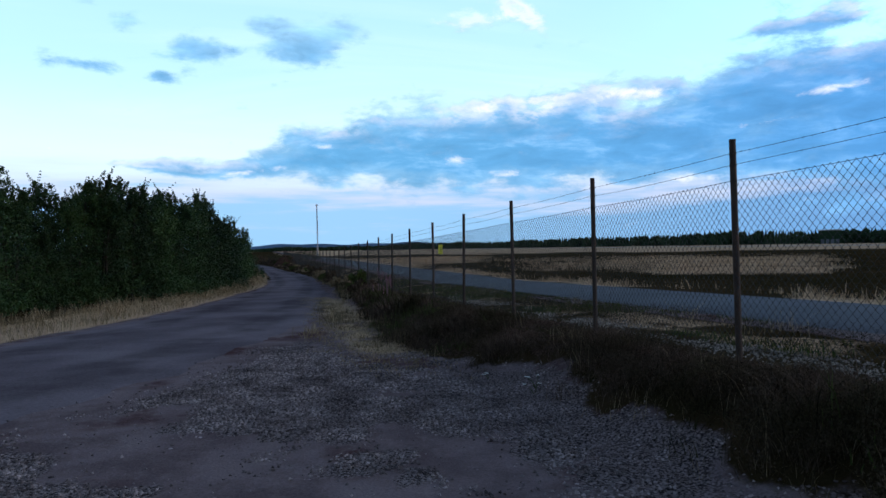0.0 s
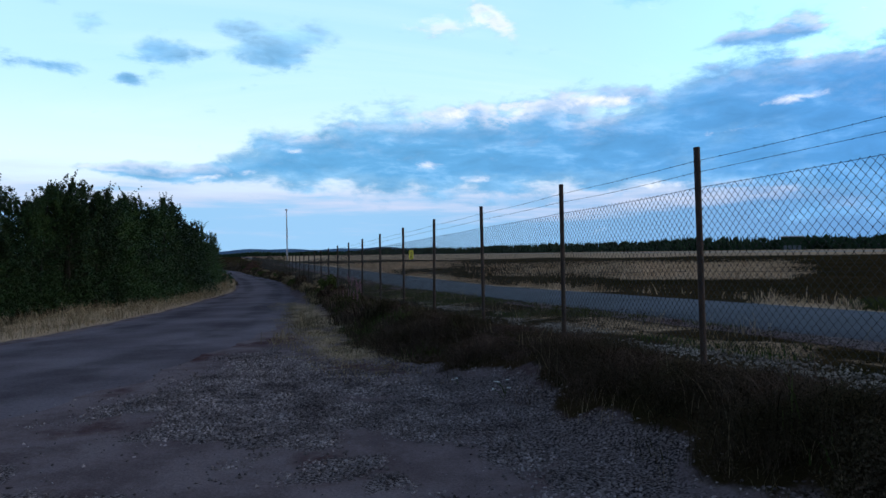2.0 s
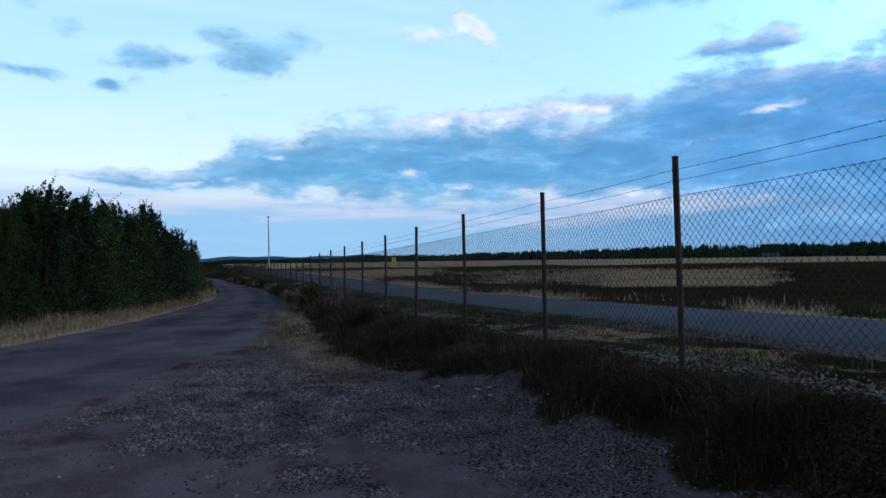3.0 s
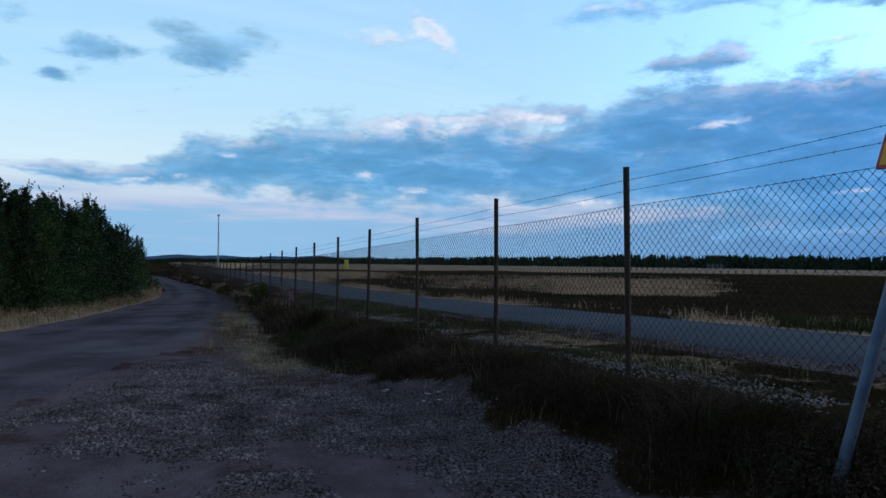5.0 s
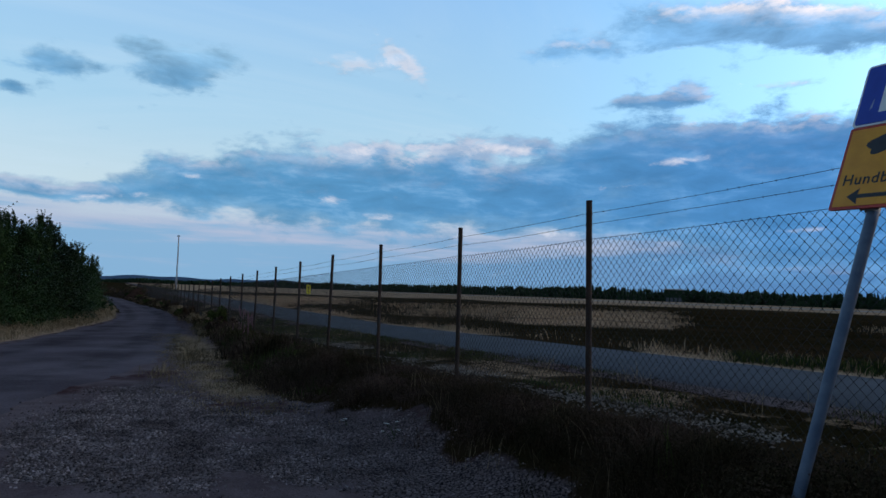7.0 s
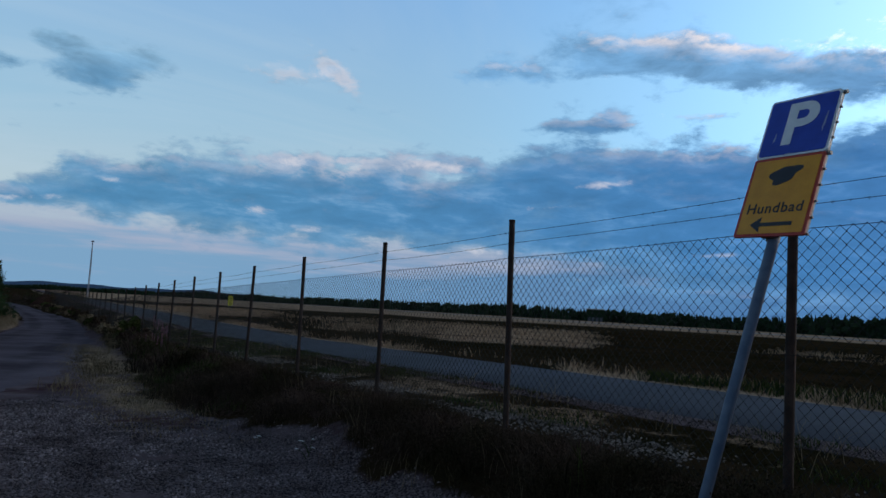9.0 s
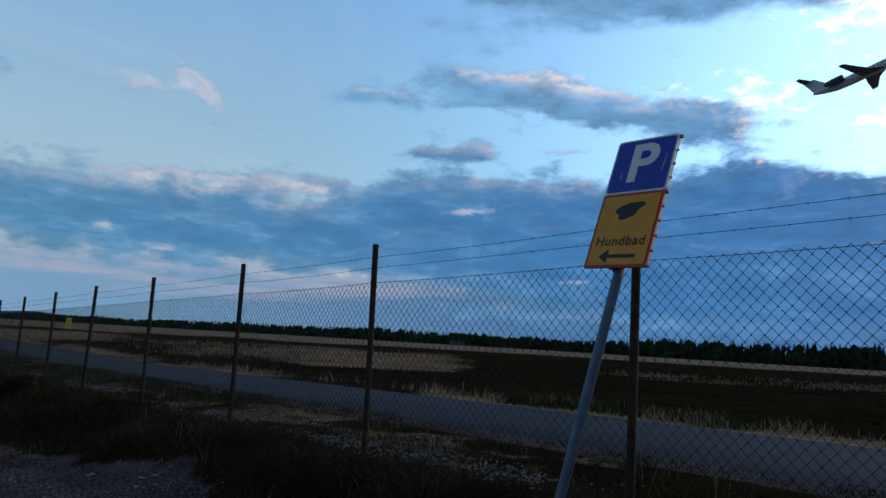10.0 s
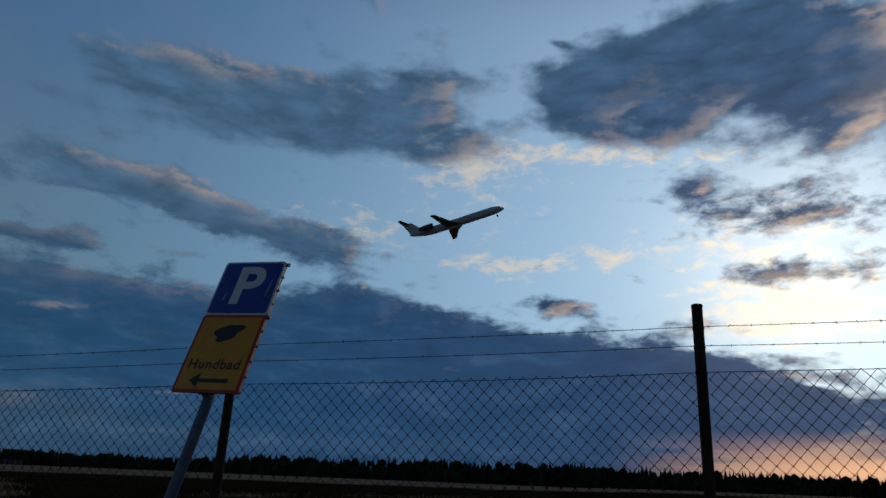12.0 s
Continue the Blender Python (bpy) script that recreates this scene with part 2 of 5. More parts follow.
# unseen grey cloud deck added overhead to dim and grey the ground's light
unseen_deck = g.mix(g.step(fine, 0.3, 0.7), (0.055, 0.056, 0.068), (0.12, 0.112, 0.118))
sky_all = g.mix(g.step(elev, 36.0, 52.0), sky_all, unseen_deck)
shine = g.m("MULTIPLY", glow, g.m("MULTIPLY_ADD", cover, -0.88, 1.0))
sky_all = g.v("ADD", sky_all, g.v("SCALE", (1.9, 1.6, 1.2), scale=g.m("MULTIPLY", shine, 1.0)))
ember = g.m("MULTIPLY", g.step(azim, 88.0, 107.0), g.m("MULTIPLY", g.step(elev, 4.6, 0.8), g.step(pink_n, 0.30, 0.56)))
sky_all = g.v("ADD", sky_all, g.v("SCALE", (3.6, 1.7, 0.5), scale=ember))
back = wt.nodes.new("ShaderNodeBackground")
wt.links.new(sky_all, back.inputs[0])
back.inputs[1].default_value = 1.0
wt.links.new(back.outputs[0], wt.nodes.new("ShaderNodeOutputWorld").inputs[0])

sun_data = bpy.data.lights.new("sun", "SUN")
sun_data.energy, sun_data.angle, sun_data.color = 0.42, radians(18), (1.0, 0.74, 0.50)
sun_ob = new("sun", sun_data)
sun_ob.matrix_world = look(sd * 50, (0, 0, 0))


# ------------------------------------------------------------ materials
def mat(name, c1, c2, scale=3.0, fine_scale=60.0, rough=0.8, metal=0.0, bump=0.25, spread=0.35, per_object=0.0, per_island=0.0, spec=0.5):
    """Two colours mixed by coarse noise, with fine grain in tone and relief."""
    mt = bpy.data.materials.new(name)
    mt.use_nodes = True
    t = mt.node_tree
    q = Graph(t)
    bsdf = t.nodes["Principled BSDF"]
    co = t.nodes.new("ShaderNodeTexCoord").outputs["Object"]
    big = q.step(q.noise(co, scale, 5.0), 0.3, 0.7)
    small = q.noise(co, fine_scale, 4.0, 0.6)
    col = q.mix(big, c1, c2)
    tone = q.m("MULTIPLY_ADD", small, spread * 2, 1.0 - spread)
    if per_object:
        tone = q.m("MULTIPLY", tone, q.m("MULTIPLY_ADD", t.nodes.new("ShaderNodeObjectInfo").outputs["Random"], per_object * 2, 1 - per_object))
    if per_island:
        tone = q.m("MULTIPLY", tone, q.m("MULTIPLY_ADD", t.nodes.new("ShaderNodeNewGeometry").outputs["Random Per Island"], per_island * 2, 1 - per_island))
    t.links.new(q.v("SCALE", col, scale=tone), bsdf.inputs["Base Color"])
    q.wire(q.m("MULTIPLY_ADD", small, 0.2, rough - 0.1, clamp=True), bsdf.inputs["Roughness"])
    bsdf.inputs["Metallic"].default_value = metal
    bsdf.inputs["Specular IOR Level"].default_value = spec
    if bump:
        b = t.nodes.new("ShaderNodeBump")
        b.inputs["Strength"].default_value = bump
        b.inputs["Distance"].default_value = 0.5 / fine_scale
        t.links.new(small, b.inputs["Height"])
        t.links.new(b.outputs[0], bsdf.inputs["Normal"])
    return mt


M_POST = mat("weathered_brown_steel", (0.024, 0.014, 0.011), (0.050, 0.029, 0.021), 6, 90, 0.75, 0.0, 0.4, per_object=0.2, spec=0.2)
M_MESH = mat("dull_weathered_wire", (0.014, 0.014, 0.014), (0.032, 0.03, 0.029), 8, 200, 0.85, 0.0, 0.0, spec=0.2)
# pole colour carries the blue of the sky mirrored in the zinc
M_GALV = mat("sky_tinted_galvanised_pole", (0.062, 0.092, 0.145), (0.105, 0.14, 0.195), 9, 120, 0.5, 0.35, 0.1, 0.15)
M_SLEEVE = mat("scuffed_pole_sleeve", (0.035, 0.042, 0.058), (0.11, 0.13, 0.165), 26, 160, 0.7, 0.2, 0.3, 0.3)
M_BLUE = mat("blue_sign_sheet", (0.010, 0.045, 0.34), (0.014, 0.06, 0.42), 10, 200, 0.45, 0, 0.03, 0.12)
M_WHITE = mat("white_sign_sheet", (0.68, 0.70, 0.70), (0.80, 0.80, 0.78), 10, 200, 0.45, 0, 0.03, 0.12)
M_YELLOW = mat("yellow_sign_sheet", (0.68, 0.27, 0.004), (0.76, 0.32, 0.008), 10, 200, 0.45, 0, 0.03, 0.12)
M_RED = mat("red_sign_border", (0.42, 0.03, 0.015), (0.50, 0.05, 0.02), 10, 200, 0.45, 0, 0.03, 0.12)
M_BLACK = mat("black_sign_print", (0.012, 0.012, 0.013), (0.02, 0.02, 0.02), 10, 200, 0.5, 0, 0.03, 0.12)
M_STEEL = mat("dull_steel", (0.18, 0.18, 0.18), (0.28, 0.27, 0.26), 12, 150, 0.5, 0.7, 0.1)
M_BARK = mat("grey_brown_bark", (0.014, 0.011, 0.009), (0.032, 0.026, 0.021), 3, 40, 0.9, 0, 0.5, spec=0.1)
M_LEAF = mat("green_leaves", (0.01, 0.024, 0.007), (0.028, 0.052, 0.014), 0.5, 8, 0.6, 0, 0.0, 0.2, per_object=0.4, per_island=0.4, spec=0.12)
M_HEATH = mat("heather_twigs", (0.028, 0.024, 0.012), (0.088, 0.056, 0.044), 0.8, 9, 0.9, 0, 0.0, 0.2, per_island=0.65, spec=0.0)
M_MOOR = mat("dark_moor_grass", (0.018, 0.014, 0.006), (0.03, 0.02, 0.009), 0.25, 4, 0.9, 0, 0.0, 0.2, per_island=0.2, spec=0.0)
M_WEED = mat("green_weeds", (0.032, 0.050, 0.014), (0.062, 0.062, 0.022), 0.9, 9, 0.8, 0, 0.0, 0.2, per_island=0.4, spec=0.0)
M_DRY = mat("dry_grass_blades", (0.125, 0.092, 0.054), (0.28, 0.205, 0.128), 0.8, 9, 0.85, 0, 0.0, 0.2, per_island=0.35, spec=0.0)
M_STRAW = mat("bleached_airfield_grass", (0.3, 0.195, 0.12), (0.45, 0.315, 0.21), 0.3, 4, 0.85, 0, 0.0, 0.2, per_island=0.3, spec=0.0)
M_PINK = mat("pink_flower_spikes", (0.1, 0.04, 0.055), (0.15, 0.06, 0.08), 4, 30, 0.8, 0, 0.0, 0.2, per_island=0.3)
M_PETAL = mat("white_flower_heads", (0.5, 0.5, 0.46), (0.6, 0.6, 0.56), 8, 60, 0.8, 0, 0.0, 0.1)
M_STONE = mat("pale_rubble", (0.12, 0.1, 0.09), (0.27, 0.235, 0.21), 3, 30, 0.9, 0, 0.3, 0.2, per_island=0.35, spec=0.0)
M_GRAVEL = mat("grey_gravel", (0.066, 0.052, 0.053), (0.225, 0.182, 0.182), 2, 50, 0.9, 0, 0.0, 0.2, per_island=0.62, spec=0.0)
M_ASPHALT = mat("worn_asphalt", (0.026, 0.026, 0.034), (0.042, 0.042, 0.053), 0.35, 45, 0.8, 0, 0.35, 0.2, spec=0.1)
M_TRACK = mat("packed_gravel_track", (0.074, 0.06, 0.068), (0.128, 0.107, 0.118), 0.45, 24, 0.92, 0, 0.7, 0.42, spec=0.0)
M_FOREST = mat("far_conifer_foliage", (0.014, 0.026, 0.014), (0.028, 0.042, 0.022), 0.05, 0.8, 0.9, 0, 0.0, 0.3, per_island=0.35, spec=0.0)
# the blue of far haze is put into the ridge's own colour
M_RIDGE = mat("ridge_in_painted_haze", (0.06, 0.10, 0.16), (0.075, 0.12, 0.19), 0.004, 0.05, 1.0, 0, 0.0, 0.15, spec=0.0)


def add_ruts(mt):
    """Two darker, smoother wheel lines along a road whose mesh stores the place across it."""
    t = mt.node_tree
    q = Graph(t)
    bsdf = t.nodes["Principled BSDF"]
    src = bsdf.inputs["Base Color"].links[0].from_socket
    a = t.nodes.new("ShaderNodeAttribute")
    a.attribute_name = "across"
    co = t.nodes.new("ShaderNodeTexCoord").outputs["Object"]
    wob = q.m("MULTIPLY_ADD", q.noise(co, 0.35, 3.0, 0.5), 0.3, -0.15)
    d = q.m("ABSOLUTE", q.m("SUBTRACT", q.m("ABSOLUTE", q.m("ADD", a.outputs["Fac"], wob)), 0.48))
    rut = q.m("MULTIPLY", q.step(d, 0.26, 0.08), q.step(q.noise(co, 0.8, 4.0, 0.6), 0.3, 0.6))
    t.links.new(q.v("SCALE", src, scale=q.m("MULTIPLY_ADD", rut, -0.34, 1.08)), bsdf.inputs["Base Color"])


add_ruts(M_TRACK)
M_RUNWAY = mat("pale_concrete_runway", (0.20, 0.18, 0.17), (0.29, 0.26, 0.24), 0.02, 0.6, 0.9, 0, 0.0, 0.12, spec=0.0)
M_PLANE = mat("white_aircraft_paint", (0.55, 0.56, 0.58), (0.62, 0.63, 0.65), 0.5, 6, 0.35, 0, 0.0, 0.06)
M_PLANE_DARK = mat("dark_blue_aircraft_paint", (0.05, 0.055, 0.075), (0.075, 0.08, 0.10), 0.5, 6, 0.4, 0, 0.0, 0.06)
M_BOX = mat("yellow_marker_paint", (0.78, 0.62, 0.02), (0.85, 0.70, 0.04), 2, 20, 0.5, 0, 0.05, 0.1)
M_MAST = mat("off_white_mast_paint", (0.26, 0.26, 0.28), (0.42, 0.40, 0.41), 1, 20, 0.6, 0, 0.05, 0.1)
M_EARTH = mat("rust_brown_earth", (0.028, 0.015, 0.011), (0.055, 0.029, 0.020), 0.4, 5, 0.95, 0, 0.4, 0.3, spec=0.0)
M_GLASS = mat("dark_cockpit_glass", (0.015, 0.017, 0.02), (0.02, 0.022, 0.026), 1, 5, 0.1, 0, 0.0, 0.05)


# ------------------------------------------------------------ building helpers
def part(name, bm, material, parent=None, label="", smooth=False):
    me = bpy.data.meshes.new(name)
    if smooth:
        for fc in bm.faces:
            fc.smooth = True
    bm.to_mesh(me)
    bm.free()
    me.materials.append(material)
    ob = new(name, me)
    if parent is not None:
        ob.parent = parent
    if label:
        ob["label"] = label
    return ob


def arrays(name, verts, faces, material, parent=None, smooth=False):
    me = bpy.data.meshes.new(name)
    me.from_pydata(verts.tolist() if hasattr(verts, "tolist") else verts, [], faces.tolist() if hasattr(faces, "tolist") else faces)
    me.materials.append(material)
    if smooth:
        me.polygons.foreach_set("use_smooth", [True] * len(me.polygons))
    ob = new(name, me)
    if parent is not None:
        ob.parent = parent
    return ob


def box(bm, cx, cy, cz, sx, sy, sz, bevel=0.0, m=None):
    mm = Matrix.Translation((cx, cy, cz)) @ Matrix.Diagonal((sx, sy, sz, 1))
    r = bmesh.ops.create_cube(bm, size=1.0, matrix=(m @ mm) if m else mm)
    if bevel:
        es = list({e for v in r["verts"] for e in v.link_edges})
        bmesh.ops.bevel(bm, geom=es, offset=bevel, segments=2, affect="EDGES", profile=0.5)
    return bm


def tube(bm, pts, radii, sides=10, caps=True):
    """A round bar along points."""
    rings = []
    pts = [Vector(p) for p in pts]
    for i, p in enumerate(pts):
        d = (pts[min(i + 1, len(pts) - 1)] - pts[max(i - 1, 0)]).normalized()
        a = d.orthogonal().normalized() if i == 0 else (ref - d * ref.dot(d)).normalized()
        ref = a
        b = d.cross(a)
        r = radii[i] if hasattr(radii, "__len__") else radii
        rings.append([bm.verts.new(p + (a * math.cos(k * math.tau / sides) + b * math.sin(k * math.tau / sides)) * r) for k in range(sides)])
    for r0, r1 in zip(rings, rings[1:]):
        for k in range(sides):
            bm.faces.new((r0[k], r0[(k + 1) % sides], r1[(k + 1) % sides], r1[k]))
    if caps:
        bm.faces.new(rings[0][::-1])
        bm.faces.new(rings[-1])
    return bm


def smooth(a, b, x):
    t = np.clip((np.asarray(x, float) - a) / (b - a), 0, 1)
    return t * t * (3 - 2 * t)


def ground_z(x, y):
    """Height of the ground: the track falls gently ahead, the bank under the fence stands higher, the airfield is flat."""
    x, y = np.asarray(x, float), np.asarray(y, float)
    zr = -0.02 * np.clip(y, -15, 45)
    zf = 0.37 - 0.0256 * (np.clip(y, -15, 45) - 5.5)
    za = 0.42 - 0.018 * np.clip(y, -15, 29)
    z = zr + (zf - zr) * smooth(2.5, 4.0, x)
    z = z + (za - z) * smooth(4.8, 7.0, x)
    bumps = 0.006 * np.sin(x * 1.7 + 0.6 * np.sin(y * 0.9)) * np.sin(y * 1.3 + 1.1) + 0.004 * np.sin(x * 4.1 + y * 2.3)
    return z + bumps * smooth(60, 20, np.abs(y)) * (1 - smooth(6.6, 7.2, x) * smooth(12.4, 11.8, x))


def gz(x, y):
    return float(ground_z(x, y))


def track_mid(y):
    """Centre of the gravel track."""
    y = np.asarray(y, float)
    return np.interp(y, [-40, 0, 5, 10, 14, 18, 24, 33, 42, 50, 61, 70, 79, 90, 104, 125, 180], [-16, -8.6, -6.6, -4.1, -2.7, -1.5, -0.45, 0.5, 1.35, 1.9, 1.8, 1.4, 0.8, 0.2, -0.6, -3.5, -18.0])


def track_half(y):
    return np.interp(y, [-40, 5, 12, 18, 24, 33, 42, 50, 61, 79, 104, 180], [3.4, 3.3, 3.1, 2.9, 2.65, 2.35, 2.1, 1.95, 1.8, 1.5, 1.2, 1.2])


def heather_edge(y):
    """x at which the heather bank begins."""
    y = np.asarray(y, float)
    base = np.interp(y, [-10, 3.5, 4.4, 4.9, 5.6, 6.7, 8.0, 9.6, 12, 14, 19.7, 25, 40, 60, 120], [3.1, 2.95, 3.15, 3.05, 2.95, 3.25, 3.2, 2.6, 2.1, 2.15, 2.6, 3.1, 3.6, 3.7, 3.0])
    return base + (0.10 * np.sin(y * 2.7 + 0.6) + 0.09 * np.sin(y * 5.9 + 2.0)) * smooth(30, 20, y)


# ------------------------------------------------------------ ground
def spaced(lo, hi, near_lo, near_hi, step, grow=1.18):
    xs = list(np.arange(near_lo, near_hi + 1e-6, step))
    d = step
    while xs[-1] < hi:
        d *= grow
        xs.append(xs[-1] + d)
    d = step
    while xs[0] > lo:
        d *= grow
        xs.insert(0, xs[0] - d)
    return np.array(xs)


def value_noise(x, y, scale, seed):
    """Smooth random field in 0..1."""
    rng = np.random.RandomState(seed)
    tab = rng.rand(128, 128)
    u, v = x / scale, y / scale
    i, j = np.floor(u).astype(int), np.floor(v).astype(int)
    a, b = u - i, v - j
    a, b = a * a * (3 - 2 * a), b * b * (3 - 2 * b)
    t = lambda p, q: tab[p % 128, q % 128]
    return (t(i, j) * (1 - a) + t(i + 1, j) * a) * (1 - b) + (t(i, j + 1) * (1 - a) + t(i + 1, j + 1) * a) * b


def fbm(x, y, scale, seed):
    return (value_noise(x, y, scale, seed) + 0.5 * value_noise(x, y, scale / 2.1, seed + 1) + 0.25 * value_noise(x, y, scale / 4.3, seed + 2)) / 1.75


def pale_field(x, y):
    """How much dry pale grass covers the airfield at a place: rings of straw and heath round the lay-by."""
    r, az = np.hypot(x, y), np.degrees(np.arctan2(x, y))
    n = fbm(x, y, 9, 9) - 0.5
    n2 = fbm(x * 0.6, y * 0.25, 22, 5) - 0.5
    lr = np.log(np.maximum(r, 1)) + 0.35 * n
    mid = smooth(3.55, 3.75, lr) * smooth(4.6, 4.3, lr) * smooth(17, 24, az + 14 * n) * smooth(45.5, 43.5, az + 4 * n)
    mid = mid * smooth(-0.25, 0.05, n2 + 0.6 * n + 0.12) * (0.45 + 0.55 * smooth(30, 36, az + 10 * n))
    mid = mid * smooth(-0.16, 0.04, fbm(x * 0.35, y * 0.35, 2.6, 141) - 0.5 + 0.10)
    faint = 0.45 * smooth(3.7, 3.9, lr) * smooth(4.2, 4.0, lr) * smooth(54, 58, az) * smooth(-0.1, 0.1, n)
    wide = smooth(4.9, 5.15, lr) * (0.75 + 0.5 * n)
    west = 0.8 * smooth(3.3, 3.6, lr) * smooth(20, 14, az) * smooth(-0.02, 0.1, n2)
    strip = smooth(13.4, 12.0, x + 1.2 * n) * 0.9 * smooth(0.38, 0.6, fbm(x, y * 0.5, 2.5, 101))
    return np.clip(np.maximum.reduce([mid, faint, wide, west, strip]), 0, 1)


def gravel_cover(x, y):
    """Loose gravel on the lay-by, broken by veins of bare dirt."""
    right = track_mid(y) + track_half(y)
    u, v = -0.43 * x + 0.90 * y, 0.90 * x + 0.43 * y
    veins = smooth(0.43, 0.52, 0.62 * fbm(u * 0.45, v, 1.5, 50) + 0.38 * fbm(x, y, 0.5, 52))
    veins = np.maximum(veins, 0.62 * smooth(1.3, 2.2, x + 1.4 * (fbm(x, y, 0.9, 60) - 0.5)) * smooth(11, 8, y))
    return veins * smooth(-0.2, 0.9, x - right + 1.2 * (fbm(x, y, 1.5, 58) - 0.5)) * (0.25 + 0.75 * smooth(15, 10, y + 3 * (fbm(x, y, 1.8, 55) - 0.5))) * smooth(34, 26, y)


def build_ground():
    xs, ys = spaced(-2600, 3000, -9, 24, 0.3), spaced(-2600, 3200, -3, 42, 0.3)
    X, Y = np.meshgrid(xs, ys, indexing="ij")
    Z = ground_z(X, Y)
    n, m = X.shape
    verts = np.stack([X, Y, Z], -1).reshape(-1, 3)
    idx = np.arange(n * m).reshape(n, m)
    faces = np.stack([idx[:-1, :-1], idx[1:, :-1], idx[1:, 1:], idx[:-1, 1:]], -1).reshape(-1, 4)
    me = bpy.data.meshes.new("ground")
    me.from_pydata(verts.tolist(), [], faces.tolist())
    he = heather_edge(Y)
    right = track_mid(Y) + track_half(Y)
    he = np.where(Y > 26, np.minimum(he, right + 0.4), he)
    bank = smooth(-0.25, 0.15, X - he) * (1 - smooth(6.4, 7.1, X))
    wob = 0.5 * (fbm(X, Y, 2.4, 21) - 0.5)
    left = track_mid(Y) - track_half(Y)
    verge = smooth(0.3, -0.3, X - left + wob) * smooth(-8, 2, Y)
    field = smooth(11.2, 11.7, X)
    dry = np.maximum(field * pale_field(X, Y), verge * smooth(-3.6, -2.2, X - left + wob))
    # grassy tongue between the gravel lay-by and the track
    tongue = np.exp(-(((X - 1.7 - 0.02 * Y) / 0.7) ** 2)) * smooth(9, 12, Y) * smooth(34, 24, Y)
    dry = np.maximum(dry, tongue * 0.9 * smooth(0.28, 0.52, fbm(X, Y, 1.3, 33)))
    dry = np.maximum(dry, smooth(4.6, 5.2, X) * (1 - smooth(6.4, 7.1, X)) * smooth(0.44, 0.66, fbm(X, Y, 1.1, 40)) * 0.55)
    far_land = smooth(52, 62, Y) * (X < 5)
    dark = np.clip(np.maximum.reduce([bank, field, verge, far_land]), 0, 1)
    gravel = (1 - dark) * gravel_cover(X, Y)
    col = np.stack([dry, dark, gravel, np.ones_like(dry)], -1).reshape(-1, 4)
    at = me.color_attributes.new("cover", "FLOAT_COLOR", "POINT")
    at.data.foreach_set("color", col.astype(np.float32).ravel())
    me.polygons.foreach_set("use_smooth", [True] * len(me.polygons))
    mt = bpy.data.materials.new("ground_cover")
    mt.use_nodes = True
    t = mt.node_tree
    q = Graph(t)
    bsdf = t.nodes["Principled BSDF"]
    co = t.nodes.new("ShaderNodeTexCoord").outputs["Object"]
    a = t.nodes.new("ShaderNodeAttribute")
    a.attribute_name = "cover"
    dry_s, dark_s, grav_s = q.split(a.outputs["Color"])
    rough1 = q.noise(co, 1.3, 6.0, 0.6)
    rough2 = q.noise(co, 9.0, 5.0, 0.65)
    grit = q.noise(co, 45.0, 3.0, 0.6)
    edge = q.m("MULTIPLY_ADD", rough2, 0.5, -0.25)
    dirt = q.mix(q.step(rough1, 0.35, 0.65), (0.088, 0.064, 0.067), (0.140, 0.106, 0.109))
    dirt = q.mix(q.step(q.noise(co, 0.55, 4.0, 0.6), 0.52, 0.66), dirt, (0.060, 0.032, 0.032))
    dirt = q.mix(q.m("MULTIPLY", q.step(q.noise(co, 4.0, 6.0, 0.7), 0.5, 0.75), 0.5), dirt, (0.175, 0.142, 0.142))
    dirt = q.mix(q.step(q.m("ADD", grav_s, edge), 0.35, 0.65), dirt, q.mix(q.step(grit, 0.40, 0.60), (0.020, 0.015, 0.015), (0.155, 0.124, 0.124)))
    heath = q.mix(q.step(q.m('MULTIPLY_ADD', rough1, 0.5, q.m('MULTIPLY', q.noise(co, 0.12, 4.0, 0.55), 0.5)), 0.38, 0.60), (0.017, 0.014, 0.006), (0.036, 0.023, 0.012))
    straw = q.mix(q.step(rough2, 0.3, 0.7), (0.24, 0.155, 0.096), (0.38, 0.265, 0.175))
    col = q.mix(q.step(q.m("ADD", dark_s, edge), 0.35, 0.65), dirt, heath)
    col = q.mix(q.step(q.m("ADD", dry_s, q.m("MULTIPLY", edge, 1.4)), 0.25, 0.75), col, straw)
    t.links.new(q.v("SCALE", col, scale=q.m("MULTIPLY_ADD", grit, 0.9, 0.55)), bsdf.inputs["Base Color"])
    bsdf.inputs["Roughness"].default_value = 0.95
    bsdf.inputs["Specular IOR Level"].default_value = 0.0
    b = t.nodes.new("ShaderNodeBump")
    b.inputs["Strength"].default_value = 0.7
    b.inputs["Distance"].default_value = 0.03
    t.links.new(q.m("MULTIPLY_ADD", grit, 0.5, rough2), b.inputs["Height"])
    t.links.new(b.outputs[0], bsdf.inputs["Normal"])
    me.materials.append(mt)
    ob = new("ground", me)
    tagged(ob, "dirt, gravel, heath and dry grass land reaching the horizon", "ground", kind="structure")


build_ground()


